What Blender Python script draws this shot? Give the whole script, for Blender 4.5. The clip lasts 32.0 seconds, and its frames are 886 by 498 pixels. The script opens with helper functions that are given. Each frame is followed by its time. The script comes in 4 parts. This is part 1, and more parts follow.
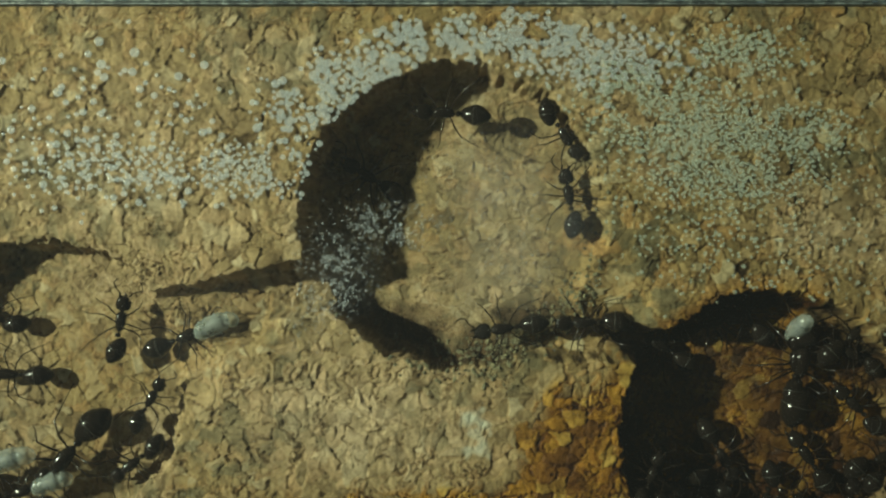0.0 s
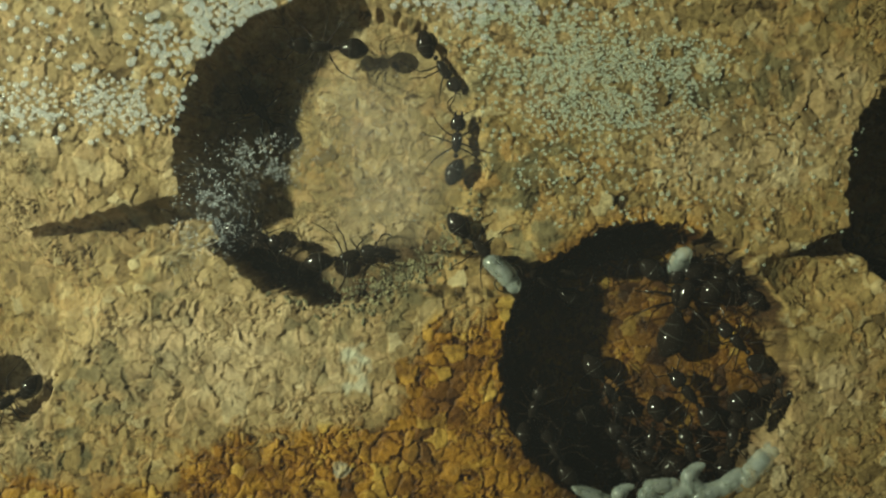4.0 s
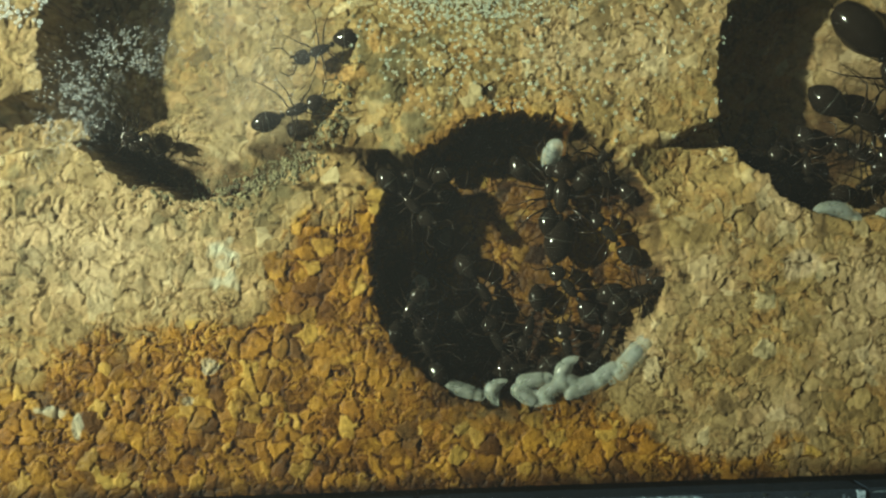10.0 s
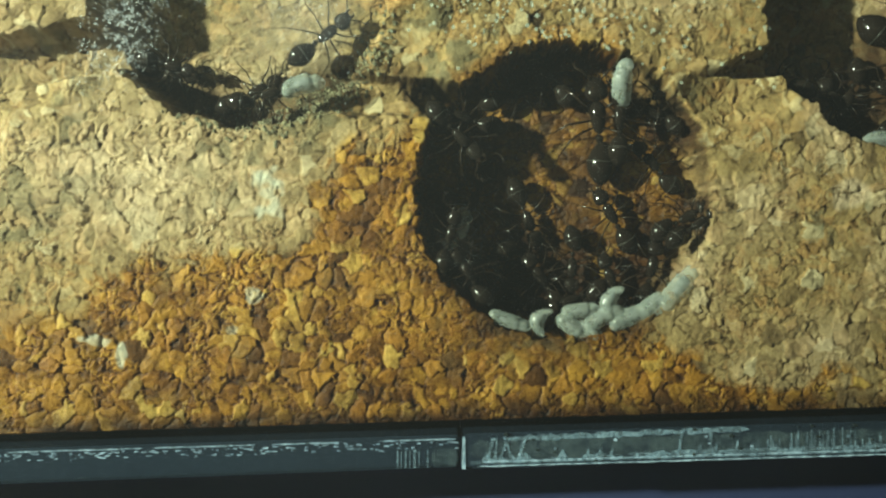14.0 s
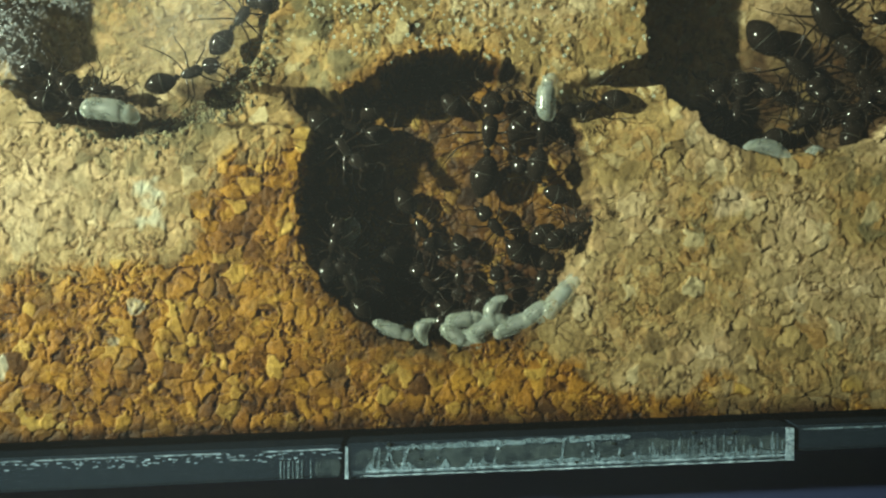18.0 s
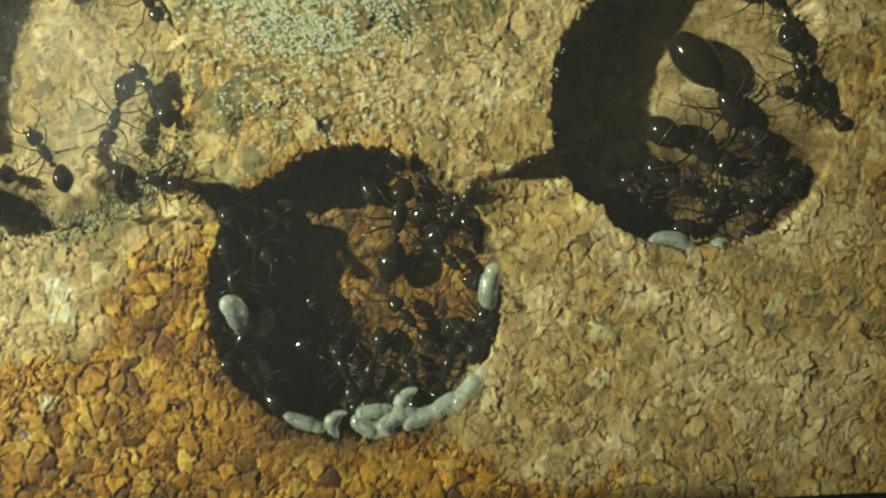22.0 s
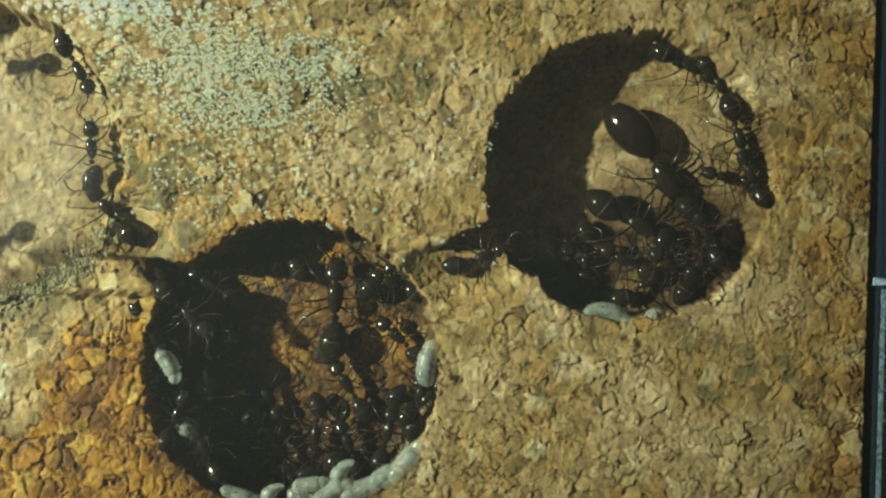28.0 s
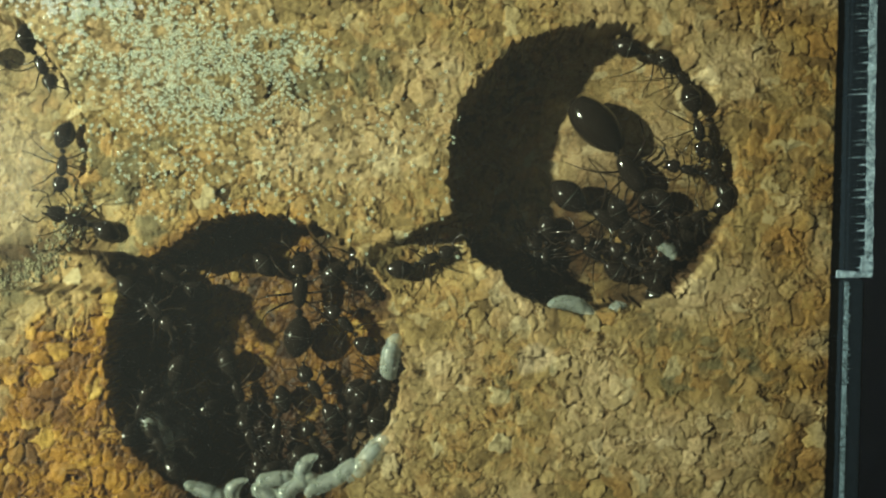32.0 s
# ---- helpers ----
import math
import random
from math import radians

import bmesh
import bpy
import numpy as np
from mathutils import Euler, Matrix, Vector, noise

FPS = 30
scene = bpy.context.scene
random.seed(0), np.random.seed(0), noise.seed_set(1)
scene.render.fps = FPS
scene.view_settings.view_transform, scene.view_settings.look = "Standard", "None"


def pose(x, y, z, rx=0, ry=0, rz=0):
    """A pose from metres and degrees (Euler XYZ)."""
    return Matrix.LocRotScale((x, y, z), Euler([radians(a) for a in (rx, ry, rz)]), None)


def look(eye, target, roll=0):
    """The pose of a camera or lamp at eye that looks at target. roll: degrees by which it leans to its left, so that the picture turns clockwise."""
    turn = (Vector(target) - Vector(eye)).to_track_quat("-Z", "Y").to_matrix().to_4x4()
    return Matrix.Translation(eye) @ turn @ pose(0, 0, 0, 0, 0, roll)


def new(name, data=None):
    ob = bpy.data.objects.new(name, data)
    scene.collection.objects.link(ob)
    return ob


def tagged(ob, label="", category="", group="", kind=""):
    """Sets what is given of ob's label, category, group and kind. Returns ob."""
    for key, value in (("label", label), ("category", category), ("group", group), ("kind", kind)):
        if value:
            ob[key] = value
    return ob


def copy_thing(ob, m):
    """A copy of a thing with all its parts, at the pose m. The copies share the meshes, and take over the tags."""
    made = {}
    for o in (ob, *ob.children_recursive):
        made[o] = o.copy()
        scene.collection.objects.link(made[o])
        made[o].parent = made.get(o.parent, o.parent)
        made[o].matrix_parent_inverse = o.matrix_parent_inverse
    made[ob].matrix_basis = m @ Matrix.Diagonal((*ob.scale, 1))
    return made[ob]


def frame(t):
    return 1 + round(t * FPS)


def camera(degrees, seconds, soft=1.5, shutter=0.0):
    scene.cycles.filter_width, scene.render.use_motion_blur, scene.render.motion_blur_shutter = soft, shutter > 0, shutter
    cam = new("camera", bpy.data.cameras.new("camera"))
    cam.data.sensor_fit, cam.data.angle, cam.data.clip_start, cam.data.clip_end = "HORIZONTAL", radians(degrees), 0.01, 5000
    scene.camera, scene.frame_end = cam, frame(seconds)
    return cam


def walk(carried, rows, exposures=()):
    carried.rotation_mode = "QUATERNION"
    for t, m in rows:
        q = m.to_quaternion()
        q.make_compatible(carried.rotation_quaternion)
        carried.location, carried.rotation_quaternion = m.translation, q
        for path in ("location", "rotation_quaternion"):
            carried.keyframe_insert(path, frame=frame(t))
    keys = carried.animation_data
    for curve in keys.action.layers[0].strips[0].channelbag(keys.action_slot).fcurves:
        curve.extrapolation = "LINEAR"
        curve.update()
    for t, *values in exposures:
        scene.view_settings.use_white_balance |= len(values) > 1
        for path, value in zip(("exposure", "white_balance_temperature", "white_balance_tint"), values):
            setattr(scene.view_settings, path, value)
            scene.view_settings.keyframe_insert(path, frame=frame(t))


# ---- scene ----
cam = camera(55.0, 32.0, soft=2.2)

# The camera's way, in seconds, millimetres and degrees.
PATH = [
    (0, -0.000, -0.000, 80.961, -0.447, 1.431, 1.092),
    (0.5, 1.888, -0.186, 80.916, -0.431, 1.330, 1.035),
    (1, 3.629, -0.334, 80.787, -0.430, 1.212, 0.929),
    (1.5, 5.004, -0.403, 80.789, -0.513, 1.114, 0.841),
    (2, 6.046, -0.734, 80.636, -0.544, 1.020, 0.809),
    (2.5, 7.171, -1.601, 80.523, -0.589, 0.950, 0.759),
    (3, 8.192, -2.849, 80.399, -0.729, 0.766, 0.712),
    (3.5, 9.592, -3.834, 80.270, -1.152, 0.835, 0.650),
    (5.5, 14.316, -9.594, 79.946, -0.530, 0.824, 0.577),
    (6, 16.467, -10.186, 79.878, -0.550, 0.659, 0.488),
    (6.5, 18.583, -10.964, 79.923, -0.203, 0.461, 0.401),
    (7, 20.023, -11.208, 79.855, -0.134, 0.182, 0.313),
    (7.5, 21.538, -11.566, 79.753, -0.033, 0.134, 0.251),
    (8, 22.587, -12.719, 79.655, 0.066, 0.015, 0.199),
    (8.5, 23.333, -13.431, 79.561, -0.213, 0.123, 0.194),
    (9, 23.397, -14.064, 79.450, -0.474, 0.153, 0.134),
    (9.5, 22.862, -15.262, 79.468, -0.378, 0.123, 0.159),
    (10, 22.114, -16.154, 79.395, -0.381, 0.133, 0.166),
    (10.5, 21.398, -17.575, 79.222, -0.390, 0.188, 0.170),
    (11, 20.709, -18.593, 79.177, -0.485, 0.268, 0.235),
    (11.5, 20.180, -19.690, 79.031, -0.596, 0.329, 0.203),
    (12, 19.680, -20.558, 79.002, -0.809, 0.342, 0.202),
    (12.5, 18.964, -21.692, 78.985, -0.587, 0.278, 0.245),
    (13, 18.576, -22.143, 78.996, -0.610, 0.358, 0.260),
    (13.5, 18.441, -22.229, 78.986, -0.760, 0.496, 0.326),
    (15.5, 18.373, -22.288, 78.978, -0.736, 0.391, 0.268),
    (16, 19.374, -22.049, 78.981, -0.801, 0.356, 0.244),
    (16.5, 20.776, -22.202, 78.931, -0.568, 0.032, 0.226),
    (17, 23.000, -22.105, 78.931, -0.522, -0.142, 0.136),
    (17.5, 25.501, -21.677, 78.960, -0.700, -0.120, 0.108),
    (18, 28.207, -21.543, 78.946, -0.621, -0.326, 0.012),
    (18.5, 30.362, -21.279, 79.039, -0.624, -0.532, -0.068),
    (19, 31.854, -20.908, 79.128, -0.631, -0.748, -0.135),
    (19.5, 33.107, -20.059, 79.327, -0.415, -0.812, -0.176),
    (20, 34.124, -18.838, 79.392, -0.336, -0.892, -0.208),
    (20.5, 34.665, -17.479, 79.442, -0.390, -0.967, -0.255),
    (21, 34.965, -15.832, 79.640, -0.438, -0.954, -0.283),
    (21.5, 35.181, -15.010, 79.687, -0.138, -0.920, -0.287),
    (22, 36.021, -13.023, 79.772, -0.455, -0.847, -0.337),
    (22.5, 36.646, -10.888, 80.185, -0.048, -0.879, -0.402),
    (23, 36.836, -9.142, 80.224, 0.293, -1.006, -0.380),
    (23.5, 37.105, -7.928, 80.269, 0.505, -0.940, -0.403),
    (24, 37.057, -7.005, 80.201, 0.550, -1.012, -0.430),
    (24.5, 37.003, -6.725, 80.245, 0.670, -0.947, -0.473),
    (26.5, 36.497, -6.739, 80.168, 0.532, -0.946, -0.465),
    (27, 38.529, -6.841, 80.192, 0.363, -0.974, -0.516),
    (27.5, 40.085, -7.005, 80.181, 0.297, -1.155, -0.597),
    (28, 41.446, -7.006, 80.248, 0.132, -1.358, -0.638),
    (28.5, 42.975, -7.251, 80.293, 0.178, -1.422, -0.690),
    (29, 43.825, -7.612, 80.347, 0.341, -1.530, -0.753),
    (29.5, 44.453, -7.522, 80.372, 0.207, -1.604, -0.790),
    (30, 44.901, -7.553, 80.361, 0.134, -1.627, -0.783),
    (30.5, 44.962, -7.622, 80.397, 0.127, -1.699, -0.822),
    (31, 44.970, -7.637, 80.391, 0.135, -1.693, -0.820),
    (31.5, 45.027, -7.679, 80.392, 0.163, -1.657, -0.821),
    (32, 44.606, -7.691, 80.320, 0.168, -1.559, -0.814),
]
MM = 0.001
walk(cam, [(t, pose(x * MM, y * MM, z * MM, a, b, c)) for t, x, y, z, a, b, c in PATH],
     exposures=[(0, -1.03, 6150, 11), (2, -0.88, 6250, 10), (3.5, -0.8, 6450, 10), (5.5, -0.5, 6700, 10), (6.5, -0.3, 6600, 10), (8, -0.12, 6500, 10), (10, -0.1, 6300, 10),
                (13, 0.14, 5950, 9), (17, 0.1, 6050, 9), (20, 0.12, 6450, 10), (22, 0.16, 6600, 10), (24, 0.24, 6250, 12), (27, 0.1, 6200, 13), (32, 0.1, 6300, 11)])

# ---- light: a dark room and one small lamp low over the table ----
world = bpy.data.worlds.new("room_light")
scene.world = world
world.use_nodes = True
world.node_tree.nodes["Background"].inputs["Color"].default_value = (0.75, 0.9, 1.0, 1)
world.node_tree.nodes["Background"].inputs["Strength"].default_value = 0.001

lamp_data = bpy.data.lights.new("lamp_light", "SPOT")
lamp_data.energy = 50.0
lamp_data.color = (0.90, 1.0, 0.66)
lamp_data.shadow_soft_size = 0.009
lamp_data.spot_size, lamp_data.spot_blend = radians(18.0), 1.0
lamp = new("lamp_light", lamp_data)
lamp.matrix_world = look((-0.48, 0.09, 0.285), (-0.043, 0.014, 0.0))

# ---- materials ----
def material(name, base=(0.5, 0.5, 0.5), rough=0.5, **more):
    mat = bpy.data.materials.new(name)
    mat.use_nodes = True
    bsdf = mat.node_tree.nodes["Principled BSDF"]
    bsdf.inputs["Base Color"].default_value = (*base, 1)
    bsdf.inputs["Roughness"].default_value = rough
    for key, value in more.items():
        bsdf.inputs[key.replace("_", " ")].default_value = value
    return mat


def node(mat, kind, **values):
    made = mat.node_tree.nodes.new(kind)
    for key, value in values.items():
        made.inputs[key.replace("_", " ")].default_value = value
    return made


def link(mat, a, b):
    mat.node_tree.links.new(a, b)


def ramp(mat, fac, stops):
    made = mat.node_tree.nodes.new("ShaderNodeValToRGB")
    bits = made.color_ramp.elements
    while len(bits) < len(stops):
        bits.new(0.5)
    for bit, (at, colour) in zip(bits, stops):
        bit.position, bit.color = at, (*colour, 1)
    link(mat, fac, made.inputs["Fac"])
    return made.outputs["Color"]


def mixed(mat, fac, a, b, how="MIX"):
    made = mat.node_tree.nodes.new("ShaderNodeMix")
    made.data_type, made.blend_type = "RGBA", how
    for value, slot in ((fac, 0), (a, 6), (b, 7)):
        if isinstance(value, (int, float)):
            made.inputs[slot].default_value = value
        elif isinstance(value, tuple):
            made.inputs[slot].default_value = (*value, 1)
        else:
            link(mat, value, made.inputs[slot])
    return made.outputs[2]


def attribute(mat, name):
    made = mat.node_tree.nodes.new("ShaderNodeAttribute")
    made.attribute_name = name
    return made.outputs["Fac"]


def noise_tex(mat, scale, detail=3.0, rough=0.6):
    where = mat.node_tree.nodes.new("ShaderNodeTexCoord").outputs["Object"]
    made = node(mat, "ShaderNodeTexNoise", Scale=scale, Detail=detail, Roughness=rough)
    link(mat, where, made.inputs["Vector"])
    return made.outputs["Fac"]


def bump(mat, height, strength, distance):
    made = node(mat, "ShaderNodeBump", Strength=strength, Distance=distance)
    link(mat, height, made.inputs["Height"])
    link(mat, made.outputs["Normal"], mat.node_tree.nodes["Principled BSDF"].inputs["Normal"])


def cork_material():
    mat = material("cork", rough=0.85, Specular_IOR_Level=0.15)
    bsdf = mat.node_tree.nodes["Principled BSDF"]
    grain, gap, wet = attribute(mat, "grain"), attribute(mat, "gap"), attribute(mat, "wet")
    mould, pale, crust = attribute(mat, "mould"), attribute(mat, "pale"), attribute(mat, "crust")
    fine, broad, crumb = noise_tex(mat, 3800, 4, 0.7), noise_tex(mat, 420, 4), noise_tex(mat, 1500, 3, 0.65)
    dry = ramp(mat, grain, [(0.0, (0.125, 0.080, 0.033)), (0.15, (0.200, 0.138, 0.058)), (0.45, (0.262, 0.186, 0.082)),
                            (0.62, (0.255, 0.150, 0.055)), (0.85, (0.290, 0.212, 0.105)), (1.0, (0.345, 0.286, 0.175))])
    dry = mixed(mat, pale, dry, (0.411, 0.318, 0.213))
    soaked = ramp(mat, grain, [(0.0, (0.060, 0.023, 0.003)), (0.16, (0.140, 0.058, 0.006)), (0.38, (0.270, 0.140, 0.016)), (0.55, (0.195, 0.082, 0.008)),
                               (0.75, (0.268, 0.132, 0.014)), (1.0, (0.340, 0.220, 0.052))])
    colour = mixed(mat, wet, dry, soaked)
    mottle = ramp(mat, broad, [(0.3, (0.66, 0.64, 0.60)), (0.62, (1.08, 1.08, 1.08))])
    lumps = ramp(mat, crumb, [(0.30, (0.55, 0.50, 0.44)), (0.46, (0.96, 0.95, 0.93)), (0.7, (1.14, 1.14, 1.12))])
    speck = ramp(mat, fine, [(0.30, (0.42, 0.39, 0.34)), (0.47, (1, 1, 1)), (0.75, (1.12, 1.12, 1.1))])
    colour = mixed(mat, 1.0, colour, mottle, "MULTIPLY")
    colour = mixed(mat, 0.5, colour, lumps, "MULTIPLY")
    colour = mixed(mat, 0.55, colour, speck, "MULTIPLY")
    # curled layers inside the granules
    fold = noise_tex(mat, 950, 3, 0.55)
    fold.node.inputs["Distortion"].default_value = 2.2
    layers = ramp(mat, fold, [(0.30, (0.62, 0.54, 0.44)), (0.38, (1.12, 1.12, 1.12)), (0.44, (1.0, 0.99, 0.97)), (0.49, (0.48, 0.41, 0.32)), (0.53, (0.97, 0.95, 0.92)),
                               (0.60, (1.16, 1.16, 1.15)), (0.67, (0.66, 0.60, 0.50)), (0.72, (1.0, 0.98, 0.96))])
    colour = mixed(mat, 0.28, colour, layers, "MULTIPLY")
    colour = mixed(mat, mould, colour, (0.055, 0.060, 0.038))
    # hairline cracks, open in some places only
    where = mat.node_tree.nodes.new("ShaderNodeTexCoord").outputs["Object"]
    shake = node(mat, "ShaderNodeTexNoise", Scale=620, Detail=3)
    link(mat, where, shake.inputs["Vector"])
    bent = mat.node_tree.nodes.new("ShaderNodeVectorMath")
    bent.operation = "MULTIPLY_ADD"
    bent.inputs[1].default_value = (0.0016, 0.0016, 0.0016)
    link(mat, shake.outputs["Color"], bent.inputs[0])
    link(mat, where, bent.inputs[2])
    cells = mat.node_tree.nodes.new("ShaderNodeTexVoronoi")
    cells.feature = "DISTANCE_TO_EDGE"
    cells.inputs["Scale"].default_value = 640
    link(mat, bent.outputs["Vector"], cells.inputs["Vector"])
    crack = ramp(mat, cells.outputs["Distance"], [(0.0, (0.16, 0.12, 0.075)), (0.035, (0.45, 0.38, 0.28)), (0.09, (1, 1, 1))])
    open_here = ramp(mat, noise_tex(mat, 480, 2), [(0.45, (0.03, 0.03, 0.03)), (0.62, (0.55, 0.55, 0.55))])
    colour = mixed(mat, open_here, colour, mixed(mat, 1.0, colour, crack, "MULTIPLY"))
    # dark binder between the granules
    dirt = ramp(mat, gap, [(0.0, (0.08, 0.06, 0.035)), (0.25, (0.36, 0.31, 0.24)), (0.6, (0.86, 0.83, 0.78)), (0.9, (1.05, 1.05, 1.05))])
    soak = ramp(mat, gap, [(0.0, (0.10, 0.05, 0.02)), (0.3, (0.38, 0.28, 0.16)), (0.65, (0.85, 0.80, 0.70)), (0.95, (1.1, 1.1, 1.1))])
    colour = mixed(mat, 0.95, colour, mixed(mat, wet, dirt, soak), "MULTIPLY")
    patch = ramp(mat, noise_tex(mat, 210, 4, 0.65), [(0.36, (0.46, 0.36, 0.22)), (0.50, (1, 1, 1))])
    colour = mixed(mat, mixed(mat, wet, (0, 0, 0), (0.75, 0.75, 0.75)), colour, mixed(mat, 1.0, colour, patch, "MULTIPLY"))
    colour = mixed(mat, crust, colour, (0.42, 0.41, 0.33))
    # brown damp dirt, and shade painted into the floors of the chambers
    colour = mixed(mat, attribute(mat, "soil_shade"), colour, mixed(mat, 1.0, colour, (0.15, 0.105, 0.08), "MULTIPLY"))
    link(mat, colour, bsdf.inputs["Base Color"])
    shine = node(mat, "ShaderNodeMapRange", To_Min=0.88, To_Max=0.6)
    link(mat, wet, shine.inputs["Value"])
    link(mat, shine.outputs["Result"], bsdf.inputs["Roughness"])
    both = mat.node_tree.nodes.new("ShaderNodeMath")
    link(mat, fold, both.inputs[0])
    link(mat, fine, both.inputs[1])
    bump(mat, both.outputs["Value"], 0.28, 0.00012)
    return mat


def chitin_material(name, base, rough, gloss):
    mat = material(name, base, rough)
    mat.node_tree.nodes["Principled BSDF"].inputs["Specular IOR Level"].default_value = gloss
    bump(mat, noise_tex(mat, 9000), 0.12, 0.00002)
    return mat


def larva_material():
    mat = material("larva_skin", (0.3, 0.3, 0.25), 0.42, Subsurface_Weight=0.35, Subsurface_Scale=0.0006)
    bsdf = mat.node_tree.nodes["Principled BSDF"]
    bsdf.inputs["Subsurface Radius"].default_value = (1.0, 0.9, 0.7)
    tone = ramp(mat, noise_tex(mat, 900), [(0.35, (0.34, 0.38, 0.35)), (0.65, (0.54, 0.58, 0.55))])
    link(mat, tone, bsdf.inputs["Base Color"])
    bump(mat, noise_tex(mat, 1100), 0.3, 0.0002)
    bsdf.inputs["Roughness"].default_value = 0.18
    # light passes through the soft body
    through_skin, both = mat.node_tree.nodes.new("ShaderNodeBsdfTranslucent"), mat.node_tree.nodes.new("ShaderNodeMixShader")
    clear, out = mat.node_tree.nodes.new("ShaderNodeBsdfTransparent"), mat.node_tree.nodes["Material Output"]
    link(mat, tone, through_skin.inputs["Color"])
    both.inputs["Fac"].default_value = 0.22
    link(mat, bsdf.outputs["BSDF"], both.inputs[1])
    link(mat, through_skin.outputs["BSDF"], both.inputs[2])
    thin = mat.node_tree.nodes.new("ShaderNodeMixShader")
    thin.inputs["Fac"].default_value = 0.64
    link(mat, both.outputs["Shader"], thin.inputs[1])
    link(mat, clear.outputs["BSDF"], thin.inputs[2])
    link(mat, thin.outputs["Shader"], out.inputs["Surface"])
    return mat


def acrylic_material(name, base, transmission, rough):
    mat = material(name, base, rough, Transmission_Weight=transmission, IOR=1.49)
    bump(mat, noise_tex(mat, 300), 0.03, 0.0002)
    return mat


CORK = cork_material()
ANT = chitin_material("black_chitin", (0.009, 0.0065, 0.005), 0.13, 0.26)
LEG = chitin_material("dark_brown_chitin", (0.014, 0.008, 0.0045), 0.16, 0.4)
LARVA = larva_material()
GUT = material("larva_gut", (0.055, 0.055, 0.06), 0.5)
BAND = material("pale_band", (0.030, 0.028, 0.024), 0.3)


def pane_material():
    """Clear sheet: straight through, with a faint mirror and a pale film of haze on its faces."""
    mat = bpy.data.materials.new("clear_pane")
    mat.use_nodes = True
    tree = mat.node_tree
    tree.nodes.clear()
    clear, gloss = tree.nodes.new("ShaderNodeBsdfTransparent"), tree.nodes.new("ShaderNodeBsdfGlossy")
    clear.inputs["Color"].default_value = (0.985, 0.995, 0.99, 1)
    gloss.inputs["Roughness"].default_value = 0.02
    edge, both, out = tree.nodes.new("ShaderNodeFresnel"), tree.nodes.new("ShaderNodeMixShader"), tree.nodes.new("ShaderNodeOutputMaterial")
    edge.inputs["IOR"].default_value = 1.49
    link(mat, edge.outputs["Fac"], both.inputs["Fac"])
    # a thin pale film that lays a veil of haze over the darks
    haze, film = tree.nodes.new("ShaderNodeBsdfDiffuse"), tree.nodes.new("ShaderNodeMixShader")
    haze.inputs["Color"].default_value = (0.68, 0.69, 0.78, 1)
    spread = node(mat, "ShaderNodeMapRange", To_Min=0.005, To_Max=0.0135)
    link(mat, noise_tex(mat, 26, 3), spread.inputs["Value"])
    # breath of condensation over the moist chamber
    where = tree.nodes.new("ShaderNodeTexCoord").outputs["Object"]
    amount = spread.outputs["Result"]
    for cx, cy, radius, fog in ((4.5, 2.5, 10.5, 0.036), (-11.0, -3.5, 5.0, 0.012), (-22.0, -12.0, 12.0, 0.010)):
        away = tree.nodes.new("ShaderNodeVectorMath")
        away.operation = "DISTANCE"
        away.inputs[1].default_value = (cx * MM, cy * MM, 0.003)
        link(mat, where, away.inputs[0])
        near = node(mat, "ShaderNodeMapRange", From_Min=radius * MM, From_Max=radius * 0.3 * MM, To_Min=0.0, To_Max=fog)
        link(mat, away.outputs["Value"], near.inputs["Value"])
        patchy, total = tree.nodes.new("ShaderNodeMath"), tree.nodes.new("ShaderNodeMath")
        patchy.operation, total.operation = "MULTIPLY", "ADD"
        clouds = node(mat, "ShaderNodeMapRange", From_Min=0.35, From_Max=0.62)
        link(mat, noise_tex(mat, 170, 4), clouds.inputs["Value"])
        link(mat, near.outputs["Result"], patchy.inputs[0])
        link(mat, clouds.outputs["Result"], patchy.inputs[1])
        link(mat, amount, total.inputs[0])
        link(mat, patchy.outputs["Value"], total.inputs[1])
        amount = total.outputs["Value"]
    link(mat, amount, film.inputs["Fac"])
    link(mat, clear.outputs["BSDF"], film.inputs[1])
    link(mat, haze.outputs["BSDF"], film.inputs[2])
    link(mat, film.outputs["Shader"], both.inputs[1])
    link(mat, gloss.outputs["BSDF"], both.inputs[2])
    link(mat, both.outputs["Shader"], out.inputs["Surface"])
    return mat


PANE = pane_material()
EDGE = acrylic_material("acrylic_edge", (0.036, 0.055, 0.092), 0.55, 0.15)


def glue_material(name, low, high, clear_low, clear_high):
    """Dried glue: patchy, part see-through and part whitish, with glossy grains."""
    mat = material(name, high, 0.22)
    tree = mat.node_tree
    tone = ramp(mat, noise_tex(mat, 2600, 4, 0.7), [(0.36, low), (0.50, tuple(0.5 * (a + b) for a, b in zip(low, high))), (0.64, high)])
    link(mat, tone, tree.nodes["Principled BSDF"].inputs["Base Color"])
    see, both = tree.nodes.new("ShaderNodeBsdfTransparent"), tree.nodes.new("ShaderNodeMixShader")
    thin = node(mat, "ShaderNodeMapRange", From_Min=0.36, From_Max=0.62, To_Min=clear_high, To_Max=clear_low)
    link(mat, noise_tex(mat, 800, 4, 0.65), thin.inputs["Value"])
    link(mat, thin.outputs["Result"], both.inputs["Fac"])
    link(mat, tree.nodes["Principled BSDF"].outputs["BSDF"], both.inputs[1])
    link(mat, see.outputs["BSDF"], both.inputs[2])
    link(mat, both.outputs["Shader"], tree.nodes["Material Output"].inputs["Surface"])
    bump(mat, noise_tex(mat, 1800), 0.6, 0.0002)
    return mat


